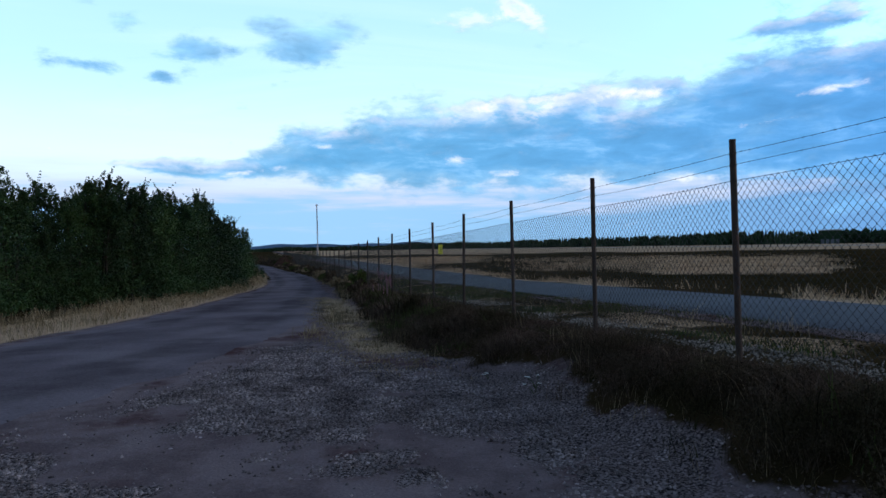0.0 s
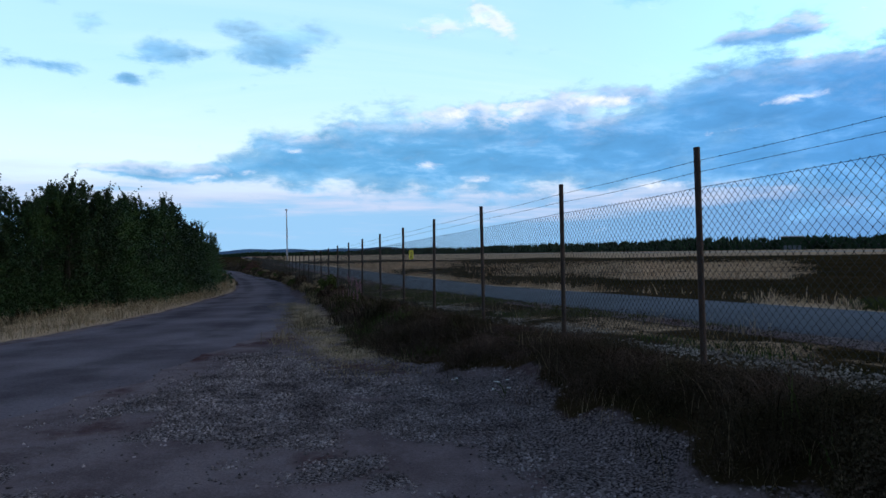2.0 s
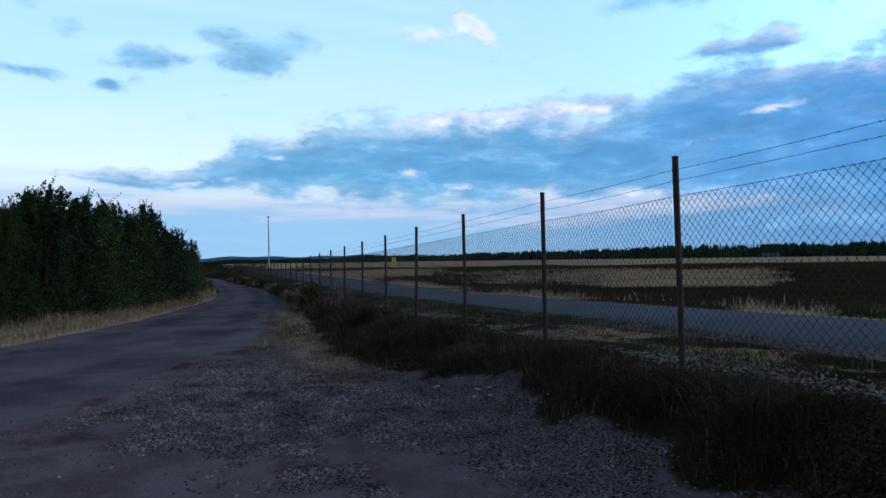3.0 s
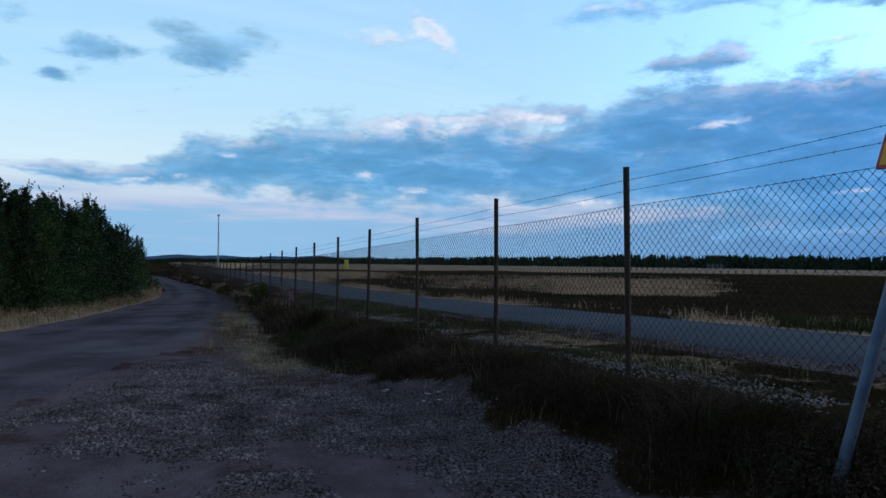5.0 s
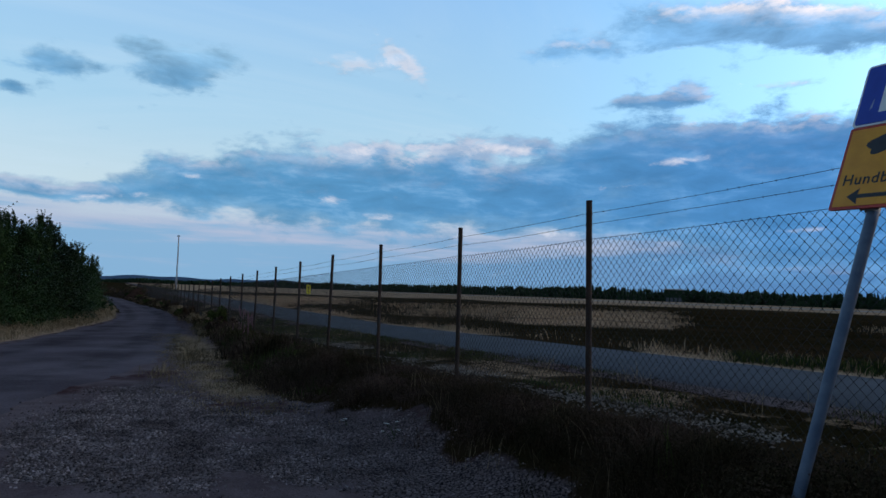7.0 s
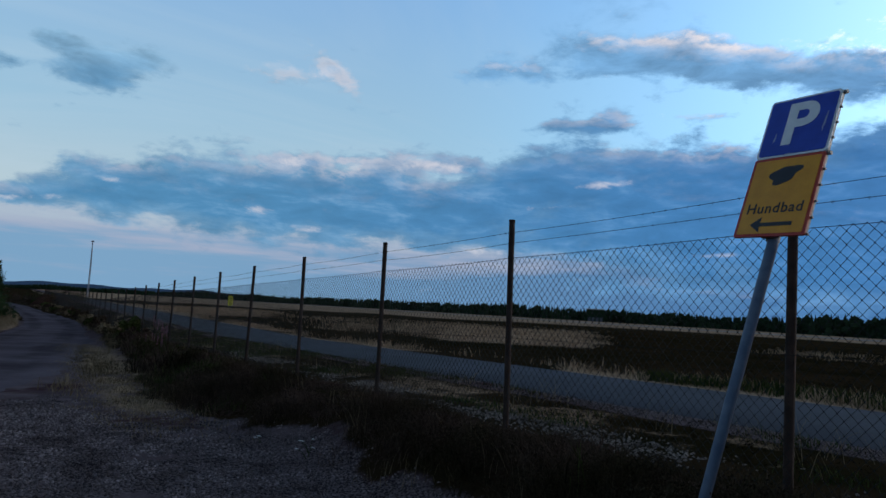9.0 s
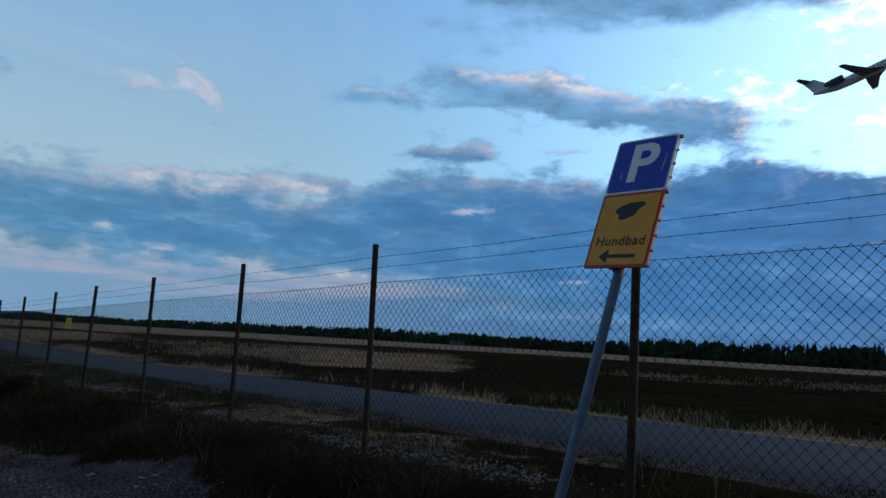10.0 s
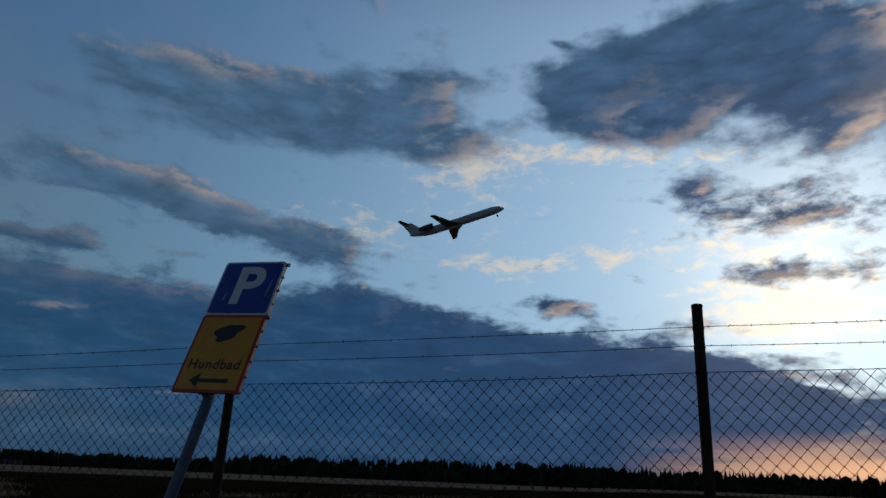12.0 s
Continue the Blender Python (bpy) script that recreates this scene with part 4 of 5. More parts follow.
def build_tree(seed, height, width, label, category="tree"):
    """Young broadleaf tree, leafy to the ground, with an uneven pointed top."""
    rng = np.random.RandomState(seed)
    tree = new("tree")
    tagged(tree, label, category, group="trees beside the track", kind="thing")
    bm = bmesh.new()
    stems = rng.randint(2, 4)
    tips, tip_r = [], []
    for s in range(stems):
        a = s * math.tau / stems + rng.uniform(0, 1)
        lean = rng.uniform(0.04, 0.13) * height
        top = height * (1.0 if s == 0 else rng.uniform(0.72, 0.95))
        pts = [(math.cos(a) * (0.1 + lean * t ** 1.3) + rng.uniform(-.05, .05), math.sin(a) * (0.1 + lean * t ** 1.3) + rng.uniform(-.05, .05), top * t - 0.1 * (t == 0)) for t in np.linspace(0, 1, 7)]
        tube(bm, pts, list(np.linspace(0.07, 0.012, 7)), 6)
        n = 34
        for i in range(n):
            t = 0.06 + 0.94 * (i + rng.rand()) / n
            base = Vector(pts[int(t * 5.99)]).lerp(Vector(pts[int(t * 5.99) + 1]), t * 6 % 1)
            out = width * (0.55 + 0.45 * math.sin(min(1.0, t * 1.7) * math.pi / 2)) * max(0.08, 1 - t) ** 0.62 * rng.uniform(0.55, 1.1)
            an = rng.rand() * math.tau
            rise = rng.uniform(0.15, 0.6) * out + 0.1
            tip = base + Vector((math.cos(an) * out, math.sin(an) * out, rise))
            mid = base.lerp(tip, 0.5) + Vector((0, 0, -0.05 * out))
            tube(bm, [base, mid, tip], [0.022 * (1.2 - t), 0.014 * (1.2 - t), 0.004], 4, caps=False)
            for q in (0.45, 0.75, 1.0):
                c = base.lerp(tip, q)
                tips.append((c.x + rng.normal() * 0.08, c.y + rng.normal() * 0.08, max(0.15, c.z + rng.normal() * 0.1)))
                tip_r.append(rng.uniform(0.26, 0.52) * (0.35 + 0.65 * max(0.0, 1 - t ** 2)))
        for q in range(9):
            tips.append((pts[-1][0] + rng.normal() * 0.05, pts[-1][1] + rng.normal() * 0.05, top + 0.25 - q * 0.13))
            tip_r.append(0.05 + 0.028 * q)
        for q in range(9):
            an, rr, zz = rng.rand() * math.tau, rng.uniform(0.15, 0.55), top * rng.uniform(0.72, 0.98)
            b0 = Vector((pts[-2][0] + math.cos(an) * rr, pts[-2][1] + math.sin(an) * rr, zz))
            for w in range(5):
                tips.append(tuple(b0 + Vector((rng.normal() * 0.03, rng.normal() * 0.03, w * 0.11))))
                tip_r.append(0.15 - 0.022 * w)
    for q in range(70):
        an, rr = rng.rand() * math.tau, width * rng.uniform(0.35, 0.95)
        tips.append((math.cos(an) * rr, math.sin(an) * rr, rng.uniform(0.12, 0.30) * height * rng.uniform(0.2, 1.0)))
        tip_r.append(rng.uniform(0.2, 0.4))
    part("trunk", bm, M_BARK, tree, "thin grey-brown stems and limbs")
    for q in range(150):
        hh = rng.uniform(0.03, 0.78)
        an, rr = rng.rand() * math.tau, width * 0.8 * (1 - hh) ** 0.6 * rng.rand() ** 0.5
        tips.append((math.cos(an) * rr, math.sin(an) * rr, hh * height))
        tip_r.append(rng.uniform(0.25, 0.42))
    v, f = leaf_cloud(rng, np.array(tips), np.array(tip_r), 34, 0.048)
    sprigs, sprig_r = [], []
    for k in rng.choice(len(tips), 90):
        c = tips[k]
        if c[2] < height * 0.45:
            continue
        tall = rng.uniform(0.2, 0.65)
        ax, ay = rng.normal(size=2) * 0.45
        for w in np.linspace(0, 1, 6):
            sprigs.append((c[0] + ax * tall * w + rng.normal() * 0.02, c[1] + ay * tall * w + rng.normal() * 0.02, c[2] + 0.1 + tall * w))
            sprig_r.append(0.13 - 0.10 * w)
    v2, f2 = leaf_cloud(rng, np.array(sprigs), np.array(sprig_r), 20, 0.026)
    v, f = np.concatenate([v, v2]), np.concatenate([f, f2 + len(v)])
    arrays("crown", v, f, M_LEAF, tree)
    return tree


LABEL_TREE = "young green birch thicket tree leafy to the ground beside the track"
protos = [build_tree(s, h, w, LABEL_TREE) for s, h, w in ((1, 5.6, 2.0), (2, 5.0, 2.1), (3, 6.2, 1.8), (4, 4.4, 1.9))]
# place along the edge: azimuth (degrees to the left of +y), distance, height wanted
SPOTS = [(20.5, 24, 4.4, 0), (18.0, 27, 5.0, 2), (16.0, 28.5, 3.4, 3), (14.0, 30, 4.9, 2), (12.2, 31, 5.3, 0), (10.2, 32.5, 4.9, 1), (8.6, 34, 5.0, 0),
         (7.0, 36, 5.1, 1), (5.4, 39, 5.5, 2), (4.4, 43, 5.3, 3), (3.5, 48, 5.0, 0), (2.8, 54, 4.6, 1), (2.2, 60, 4.2, 3), (1.8, 66, 3.6, 1),
         (22.5, 26, 4.0, 1), (24.5, 24, 4.6, 0), (19.5, 31, 4.6, 3), (15.0, 34, 5.2, 1), (11.3, 37, 5.6, 3), (9.2, 40, 5.6, 2), (6.3, 45, 5.8, 0), (27, 25, 4.4, 2), (13.0, 36, 5.4, 1), (7.8, 43, 5.7, 3), (17.2, 33, 4.6, 0)]
rng = np.random.RandomState(77)
used = set()
for az, d, h, k in SPOTS:
    x, y = -d * math.sin(radians(az)), d * math.cos(radians(az))
    s = 0.95 * h / (5.6, 5.0, 6.2, 4.4)[k]
    m = pose(x, y, gz(x, y) - 0.02, 0, 0, rng.uniform(0, 360))
    if k in used:
        ob = copy_thing(protos[k], m)
    else:
        ob = protos[k]
        ob.matrix_basis = m
        used.add(k)
    ob.scale = (s * 1.05, s * 1.05, s)


# ------------------------------------------------------------ low plants
def blades(rng, P, hmin, hmax, width, lean, per, spread, clump=0.0):
    """Tufts of bent tapering blades at the places P (n x 3)."""
    n = len(P) * per
    B = np.repeat(P, per, 0) + np.concatenate([rng.normal(size=(n, 2)) * spread, np.zeros((n, 1))], 1)
    h = rng.uniform(hmin, hmax, n)
    if clump:
        h = h * (1 - 0.6 * smooth(3.4, 4.1, B[:, 0]) * (B[:, 0] < 4.7)) * np.clip(1 - clump + 2 * clump * smooth(0.3, 0.7, fbm(B[:, 0], B[:, 1], 0.9, 17)), 0.15, 2)
    a = rng.rand(n) * math.tau
    ln = rng.uniform(0.1, 1.0, n) * lean * h
    dirn = np.stack([np.cos(a), np.sin(a), np.zeros(n)], 1)
    side = np.stack([-np.sin(a), np.cos(a), np.zeros(n)], 1) * (width * rng.uniform(0.6, 1.4, n))[:, None]
    up = np.array([0, 0, 1.0])
    mid = B + dirn * (ln * 0.35)[:, None] + up * (h * 0.58)[:, None]
    tip = B + dirn * ln[:, None] + up * h[:, None]
    V = np.stack([B - side, B + side, mid + side * 0.7, mid - side * 0.7, tip], 1).reshape(-1, 3)
    i = np.arange(n)[:, None] * 5
    quads = i + np.array([[0, 1, 2, 3]])
    tris = i + np.array([[3, 2, 4]])
    return V, quads.tolist() + tris.tolist()


def scatter(rng, n, xlo, xhi, ylo, yhi, keep):
    x, y = rng.uniform(xlo, xhi, n), rng.uniform(ylo, yhi, n)
    k = keep(x, y) > rng.rand(n)
    x, y = x[k], y[k]
    return np.stack([x, y, ground_z(x, y)], 1)


def plant_bed(name, P, material, label, category, **kw):
    rng_ = np.random.RandomState(len(P))
    v, f = blades(rng_, P, **kw)
    return tagged(arrays(name, v, f, material), label, category, kind="stuff")


rng = np.random.RandomState(31)


def heath_cushions(name, P, r, h, per, size, material, label):
    """Low rounded twiggy cushions of tiny leaves."""
    rng_ = np.random.RandomState(len(P) + 3)
    k = np.clip(0.25 + 1.45 * smooth(0.3, 0.7, fbm(P[:, 0], P[:, 1], 0.9, 17)), 0.2, 1.5) * (1 - 0.72 * smooth(3.35, 4.0, P[:, 0]))
    C = P + np.stack([np.zeros(len(P)), np.zeros(len(P)), h * k * rng_.uniform(0.3, 1.0, len(P))], 1)
    v, f = leaf_cloud(rng_, C, r * k * rng_.uniform(0.7, 1.3, len(P)), per, size)
    return tagged(arrays(name, v, f, material), label, "heather", kind="stuff")


in_bank = lambda x, y: smooth(0.0, 0.25, x - heather_edge(y)) * smooth(4.45, 4.05, x + 0.2 * np.sin(y * 1.3))
near_bank = scatter(rng, 9000, 2.2, 5.0, 0.5, 16, in_bank)
plant_bed("heather", near_bank, M_HEATH, "dark brown-green heather on the bank below the fence", "heather", hmin=0.05, hmax=0.26, width=0.0025, lean=2.6, per=8, spread=0.10, clump=0.85)
heath_cushions("heather", near_bank, 0.10, 0.17, 46, 0.0085, M_HEATH, "low dark cushions of heather on the bank")
lone = scatter(rng, 900, 1.6, 3.6, 2, 16, lambda x, y: smooth(-0.55, -0.05, x - heather_edge(y)) * smooth(0.2, 0.0, x - heather_edge(y)) * smooth(0.40, 0.6, fbm(x, y, 0.7, 113)))
plant_bed("heather", lone, M_HEATH, "sparse heather sprigs creeping out over the gravel", "heather", hmin=0.03, hmax=0.14, width=0.003, lean=1.8, per=14, spread=0.06)
lone_dry = scatter(rng, 420, 1.6, 3.9, 2, 16, lambda x, y: smooth(-0.5, 0.0, x - heather_edge(y)) * smooth(0.9, 0.3, x - heather_edge(y)) * smooth(0.45, 0.6, fbm(x, y, 0.8, 117)))
plant_bed("dry_grass", lone_dry, M_DRY, "thin bent straw stalks along the heather edge", "grass", hmin=0.06, hmax=0.30, width=0.002, lean=1.5, per=6, spread=0.06)
far_bank = scatter(rng, 6000, 2.2, 5.0, 16, 60, in_bank)
plant_bed("heather", far_bank, M_HEATH, "dark heather and weeds running along the fence", "heather", hmin=0.06, hmax=0.30, width=0.010, lean=1.6, per=11, spread=0.15, clump=0.75)
side_bank = scatter(rng, 3500, 2.2, 5.0, -9, 0.6, in_bank)
plant_bed("heather", side_bank, M_HEATH, "dark heather under the fence beside the sign", "heather", hmin=0.05, hmax=0.24, width=0.005, lean=1.8, per=16, spread=0.08, clump=0.5)
foot_bank = scatter(rng, 420, 2.75, 3.45, 2.0, 2.75, lambda x, y: smooth(0.42, 0.25, np.hypot(x - 3.08, y - 2.40)))
heath_cushions("heather", foot_bank, 0.13, 0.30, 60, 0.010, M_HEATH, "taller heather tuft round the foot of the sign pole")
heath_cushions("heather", far_bank[:3500], 0.14, 0.2, 22, 0.022, M_HEATH, "low dark cushions of heather along the fence")
heath_cushions("heather", side_bank[:2200], 0.10, 0.17, 26, 0.014, M_HEATH, "low dark cushions of heather beside the sign")
weeds = scatter(rng, 3200, 2.2, 4.6, 2, 46, lambda x, y: in_bank(x, y) * smooth(0.45, 0.6, fbm(x, y, 1.7, 61)) * (0.18 + 0.82 * smooth(8.5, 13, y)))
plant_bed("weeds", weeds, M_WEED, "green weeds growing among the heather", "weeds", hmin=0.06, hmax=0.34, width=0.006, lean=0.9, per=13, spread=0.11, clump=0.5)
dry_bank = scatter(rng, 1500, 2.2, 6.9, -4, 60, lambda x, y: np.maximum(in_bank(x, y) * 0.35, smooth(4.6, 5.2, x) * 0.6) * smooth(0.45, 0.62, fbm(x, y, 1.3, 63)))
plant_bed("dry_grass", dry_bank, M_DRY, "thin straw-coloured grass stalks by the fence", "grass", hmin=0.10, hmax=0.40, width=0.0028, lean=1.3, per=6, spread=0.10)
left_edge = lambda y: track_mid(y) - track_half(y)
far_heath = scatter(rng, 9000, -14, 4.4, 50, 135, lambda x, y: smooth(0.2, 0.6, x - track_mid(y) - track_half(y)))
plant_bed("heather", far_heath, M_HEATH, "brown heath beside the far track", "heather", hmin=0.06, hmax=0.26, width=0.03, lean=1.0, per=7, spread=0.3, clump=0.5)
verge = scatter(rng, 16000, -14, 0, 9, 80, lambda x, y: smooth(0.15, -0.5, x - left_edge(y)) * smooth(-4.2, -2.8, x - left_edge(y)))
plant_bed("dry_grass", verge, M_DRY, "dry straw-coloured grass verge in front of the trees", "grass", hmin=0.06, hmax=0.30, width=0.006, lean=1.4, per=6, spread=0.14, clump=0.6)
stalks = scatter(rng, 2600, -14, 0, 9, 70, lambda x, y: smooth(-0.15, -0.7, x - left_edge(y)) * smooth(-3.6, -2.4, x - left_edge(y)) * smooth(0.35, 0.6, fbm(x, y, 1.7, 151)))
plant_bed("dry_grass", stalks, M_DRY, "tall dry seed stalks standing in the verge before the trees", "grass", hmin=0.22, hmax=0.60, width=0.004, lean=0.8, per=7, spread=0.12)
right_v = scatter(rng, 2600, 1.5, 4.2, 24, 110, lambda x, y: smooth(0.2, 0.5, x - track_mid(y) - track_half(y)) * smooth(0.5, 0.62, fbm(x, y, 2.0, 71)))
plant_bed("dry_grass", right_v, M_DRY, "pale dry grass tufts beside the track", "grass", hmin=0.08, hmax=0.34, width=0.008, lean=0.9, per=10, spread=0.16, clump=0.5)
clumps = scatter(rng, 1500, 0.6, 4.2, 10, 62, lambda x, y: smooth(0.0, 0.25, x - np.minimum(track_mid(y) + track_half(y), heather_edge(y) - 0.35)) * smooth(1.3, 0.5, x - np.minimum(track_mid(y) + track_half(y), heather_edge(y) - 0.35)) * smooth(0.50, 0.60, fbm(x, y, 1.6, 131)))
plant_bed("dry_grass", clumps, M_DRY, "bleached grass clumps between the track and the heather", "grass", hmin=0.05, hmax=0.30, width=0.006, lean=1.2, per=12, spread=0.10, clump=0.6)
field_n = scatter(rng, 7000, 11.7, 15, 0, 60, lambda x, y: smooth(13.5, 12.2, x) * 0.8 * smooth(0.38, 0.6, fbm(x, y * 0.5, 2.5, 101)))
plant_bed("dry_grass", field_n, M_STRAW, "straw-coloured grass fringe beyond the service road", "grass", hmin=0.04, hmax=0.20, width=0.008, lean=1.0, per=5, spread=0.2, clump=0.6)
field_f = scatter(rng, 26000, 13, 75, 0, 110, lambda x, y: pale_field(x, y))
plant_bed("dry_grass", field_f, M_STRAW, "patches of tall dry grass on the airfield", "grass", hmin=0.08, hmax=0.28, width=0.018, lean=1.0, per=5, spread=0.4, clump=0.4)
field_d = scatter(rng, 44000, 12.2, 62, -5, 75, lambda x, y: 1 - pale_field(x, y))
heath_cushions("heath_grass", field_d[:8000], 1.2, 0.10, 26, 0.020, M_MOOR, "dark olive-brown heath covering the airfield")
gap = scatter(rng, 9000, 4.9, 7.3, -6, 40, lambda x, y: smooth(4.9, 5.4, x) * (0.35 + 0.65 * smooth(0.35, 0.5, fbm(x, y, 1.9, 87))))
heath_cushions("short_grass", gap[:4000], 0.42, 0.06, 24, 0.009, M_MOOR, "low dark turf between fence and service road")
edge_weeds = scatter(rng, 500, 11.8, 13.2, 5, 11, lambda x, y: smooth(0.45, 0.6, fbm(x, y, 1.4, 93)))
plant_bed("weeds", edge_weeds, M_WEED, "green weeds at the far edge of the service road", "weeds", hmin=0.06, hmax=0.25, width=0.01, lean=0.9, per=10, spread=0.12)
road_gap = scatter(rng, 5000, 4.9, 7.3, -4, 40, lambda x, y: smooth(0.4, 0.55, fbm(x, y, 2.2, 83)))
plant_bed("short_grass", road_gap, M_WEED, "short dark green grass between fence and service road", "grass", hmin=0.02, hmax=0.09, width=0.005, lean=1.1, per=10, spread=0.09)
tongue = scatter(rng, 4200, 0.8, 3.0, 8, 30, lambda x, y: np.exp(-(((x - 1.75) / 0.55) ** 2)) * smooth(8, 11, y))
plant_bed("short_grass", tongue, M_DRY, "short dry grass creeping over the gravel", "grass", hmin=0.015, hmax=0.06, width=0.005, lean=1.2, per=8, spread=0.10)


def pebbles(rng, P, smin, smax):
    """Uneven little stones."""
    base = np.array([(1, 0, 0), (-1, 0, 0), (0, 1, 0), (0, -1, 0), (0, 0, 1), (0, 0, -1)], float)
    tri = np.array([(0, 2, 4), (2, 1, 4), (1, 3, 4), (3, 0, 4), (2, 0, 5), (1, 2, 5), (3, 1, 5), (0, 3, 5)])
    n = len(P)
    s = rng.uniform(smin, smax, n) ** 1.0
    V = base[None] * (s[:, None, None] * rng.uniform(0.55, 1.3, (n, 6, 1))) * np.array([1, 1, 0.7]) + rng.normal(size=(n, 6, 3)) * (s * 0.18)[:, None, None]
    a = rng.rand(n) * math.tau
    c, sn = np.cos(a)[:, None], np.sin(a)[:, None]
    V = np.stack([V[..., 0] * c - V[..., 1] * sn, V[..., 0] * sn + V[..., 1] * c, V[..., 2]], -1)
    V += P[:, None, :] + np.array([0, 0, 1.0]) * (s * 0.25)[:, None, None]
    F = tri[None] + (np.arange(n) * 6)[:, None, None]
    return V.reshape(-1, 3), F.reshape(-1, 3)


def gravel_here(x, y):
    return gravel_cover(x, y) * smooth(0.1, -0.2, x - heather_edge(y)) * 0.95 + 0.02


G = scatter(rng, 95000, -4.0, 3.2, 1.9, 12.5, gravel_here)
v, f = pebbles(rng, G, 0.005, 0.019)
tagged(arrays("gravel", v, f, M_GRAVEL), "loose grey crushed gravel lying on packed dirt", "gravel", kind="stuff")
S = scatter(rng, 24000, 4.3, 5.9, -3, 20, lambda x, y: np.exp(-(((x - 4.75 - 0.04 * (y - 5)) / 0.36) ** 2)) * smooth(0.3, 0.5, fbm(x, y, 1.2, 91)))
v, f = pebbles(rng, S, 0.006, 0.022)
tagged(arrays("rubble", v, f, M_STONE), "pale broken stones lying along the fence foot", "stones", kind="stuff")


def flower(name, x, y, h, material, label, heads, spike=False, seed=0):
    rng_ = np.random.RandomState(seed)
    plant = new(name)
    plant.location = (x, y, gz(x, y))
    tagged(plant, label, "flower", group=label, kind="thing")
    for _ in range(heads):
        bm, bh = bmesh.new(), bmesh.new()
        a, l = rng_.rand() * math.tau, rng_.uniform(0.03, 0.14)
        hh = h * rng_.uniform(0.75, 1.0)
        tip = (math.cos(a) * l, math.sin(a) * l, hh)
        tube(bm, [(0, 0, -0.02), (tip[0] * .4, tip[1] * .4, hh * .6), tip], [0.004, 0.003, 0.002], 4)
        for k in range(14):
            if spike:
                t = rng_.rand()
                c = Vector(tip) + Vector((rng_.normal() * 0.010 * (1.2 - t), rng_.normal() * 0.010 * (1.2 - t), k / 14 * 0.22 - 0.05))
                r = 0.019
            else:
                c = Vector(tip) + Vector((rng_.normal() * 0.011, rng_.normal() * 0.011, rng_.uniform(-.002, .003)))
                r = 0.0055
            bmesh.ops.create_icosphere(bh, subdivisions=1, radius=r * rng_.uniform(.7, 1.2), matrix=Matrix.Translation(c) @ Matrix.Diagonal((1, 1, 0.5, 1)))
        part("stem", bm, M_WEED, plant)
        part("flower_head", bh, material, plant)


for i, (x, y, h) in enumerate(((2.78, 6.95, 0.16), (2.70, 6.80, 0.13), (2.55, 7.9, 0.10))):
    flower("yarrow", x, y, h, M_PETAL, "small white yarrow at the edge of the heather", 3, seed=i)
rf = np.random.RandomState(8)
for i in range(7):
    y = rf.uniform(15, 26)
    x = rf.uniform(3.0, 4.0)
    flower("fireweed", x, y, rf.uniform(0.5, 0.8), M_PINK, "pink fireweed spikes among the fence weeds", 3, True, seed=20 + i)


# bushes beside the track and an earth bank far along it
def build_bush(seed, x, y, h, w, material, label):
    rng_ = np.random.RandomState(seed)
    bush = new("bush")
    bush.location = (x, y, gz(x, y))
    tagged(bush, label, "bush", group="bushes along the track", kind="thing")
    n = 26
    C = np.stack([np.clip(rng_.normal(size=n), -1.2, 1.2) * w * 0.4, np.clip(rng_.normal(size=n), -1.5, 1.5) * w * 0.5, rng_.uniform(0.1, 0.85, n) * h], 1)
    bm = bmesh.new()
    for c in C[::2]:
        tube(bm, [(0, 0, -0.05), (c[0] * .5, c[1] * .5, c[2] * .6), tuple(c)], [0.02, 0.012, 0.004], 4)
    part("stem", bm, M_BARK, bush)
    v, f = leaf_cloud(rng_, C, rng_.uniform(0.25, 0.45, n) * h * 0.6, 40, 0.055)
    arrays("crown", v, f, material, bush)


rb = np.random.RandomState(12)
for i in range(22):
    y = 27 + i * 4.0 + rb.uniform(-1.2, 1.2)
    x = float(track_mid(y) + track_half(y)) + rb.uniform(0.4, 1.2) * (1 + y / 150)
    build_bush(100 + i, min(x, 3.85), y, rb.uniform(0.45, 0.9), rb.uniform(0.7, 1.1), (M_HEATH, M_WEED, M_DRY, M_HEATH)[i % 4],
               ("brown heathy bush beside the track", "green weedy bush beside the track", "straw-pale bush beside the track", "brown heathy bush beside the track")[i % 4])
for i in range(14):
    y = 60 + i * 5.5
    build_bush(140 + i, float(track_mid(y) - track_half(y)) - 1.2 - 0.5 * (i % 3), y, 1.0 + 0.35 * (i % 3), 1.8, M_WEED if i % 3 else M_LEAF, "green weedy bush beside the track")
for i in range(9):
    y = 98 + i * 4
    build_bush(160 + i, float(track_mid(y)) + 4.0 + rb.uniform(-1.5, 3.5), y + 6, rb.uniform(1.3, 1.9), 2.4, (M_HEATH, M_WEED, M_HEATH)[i % 3], ("brown heathy bush beside the track", "green weedy bush beside the track", "brown heathy bush beside the track")[i % 3])


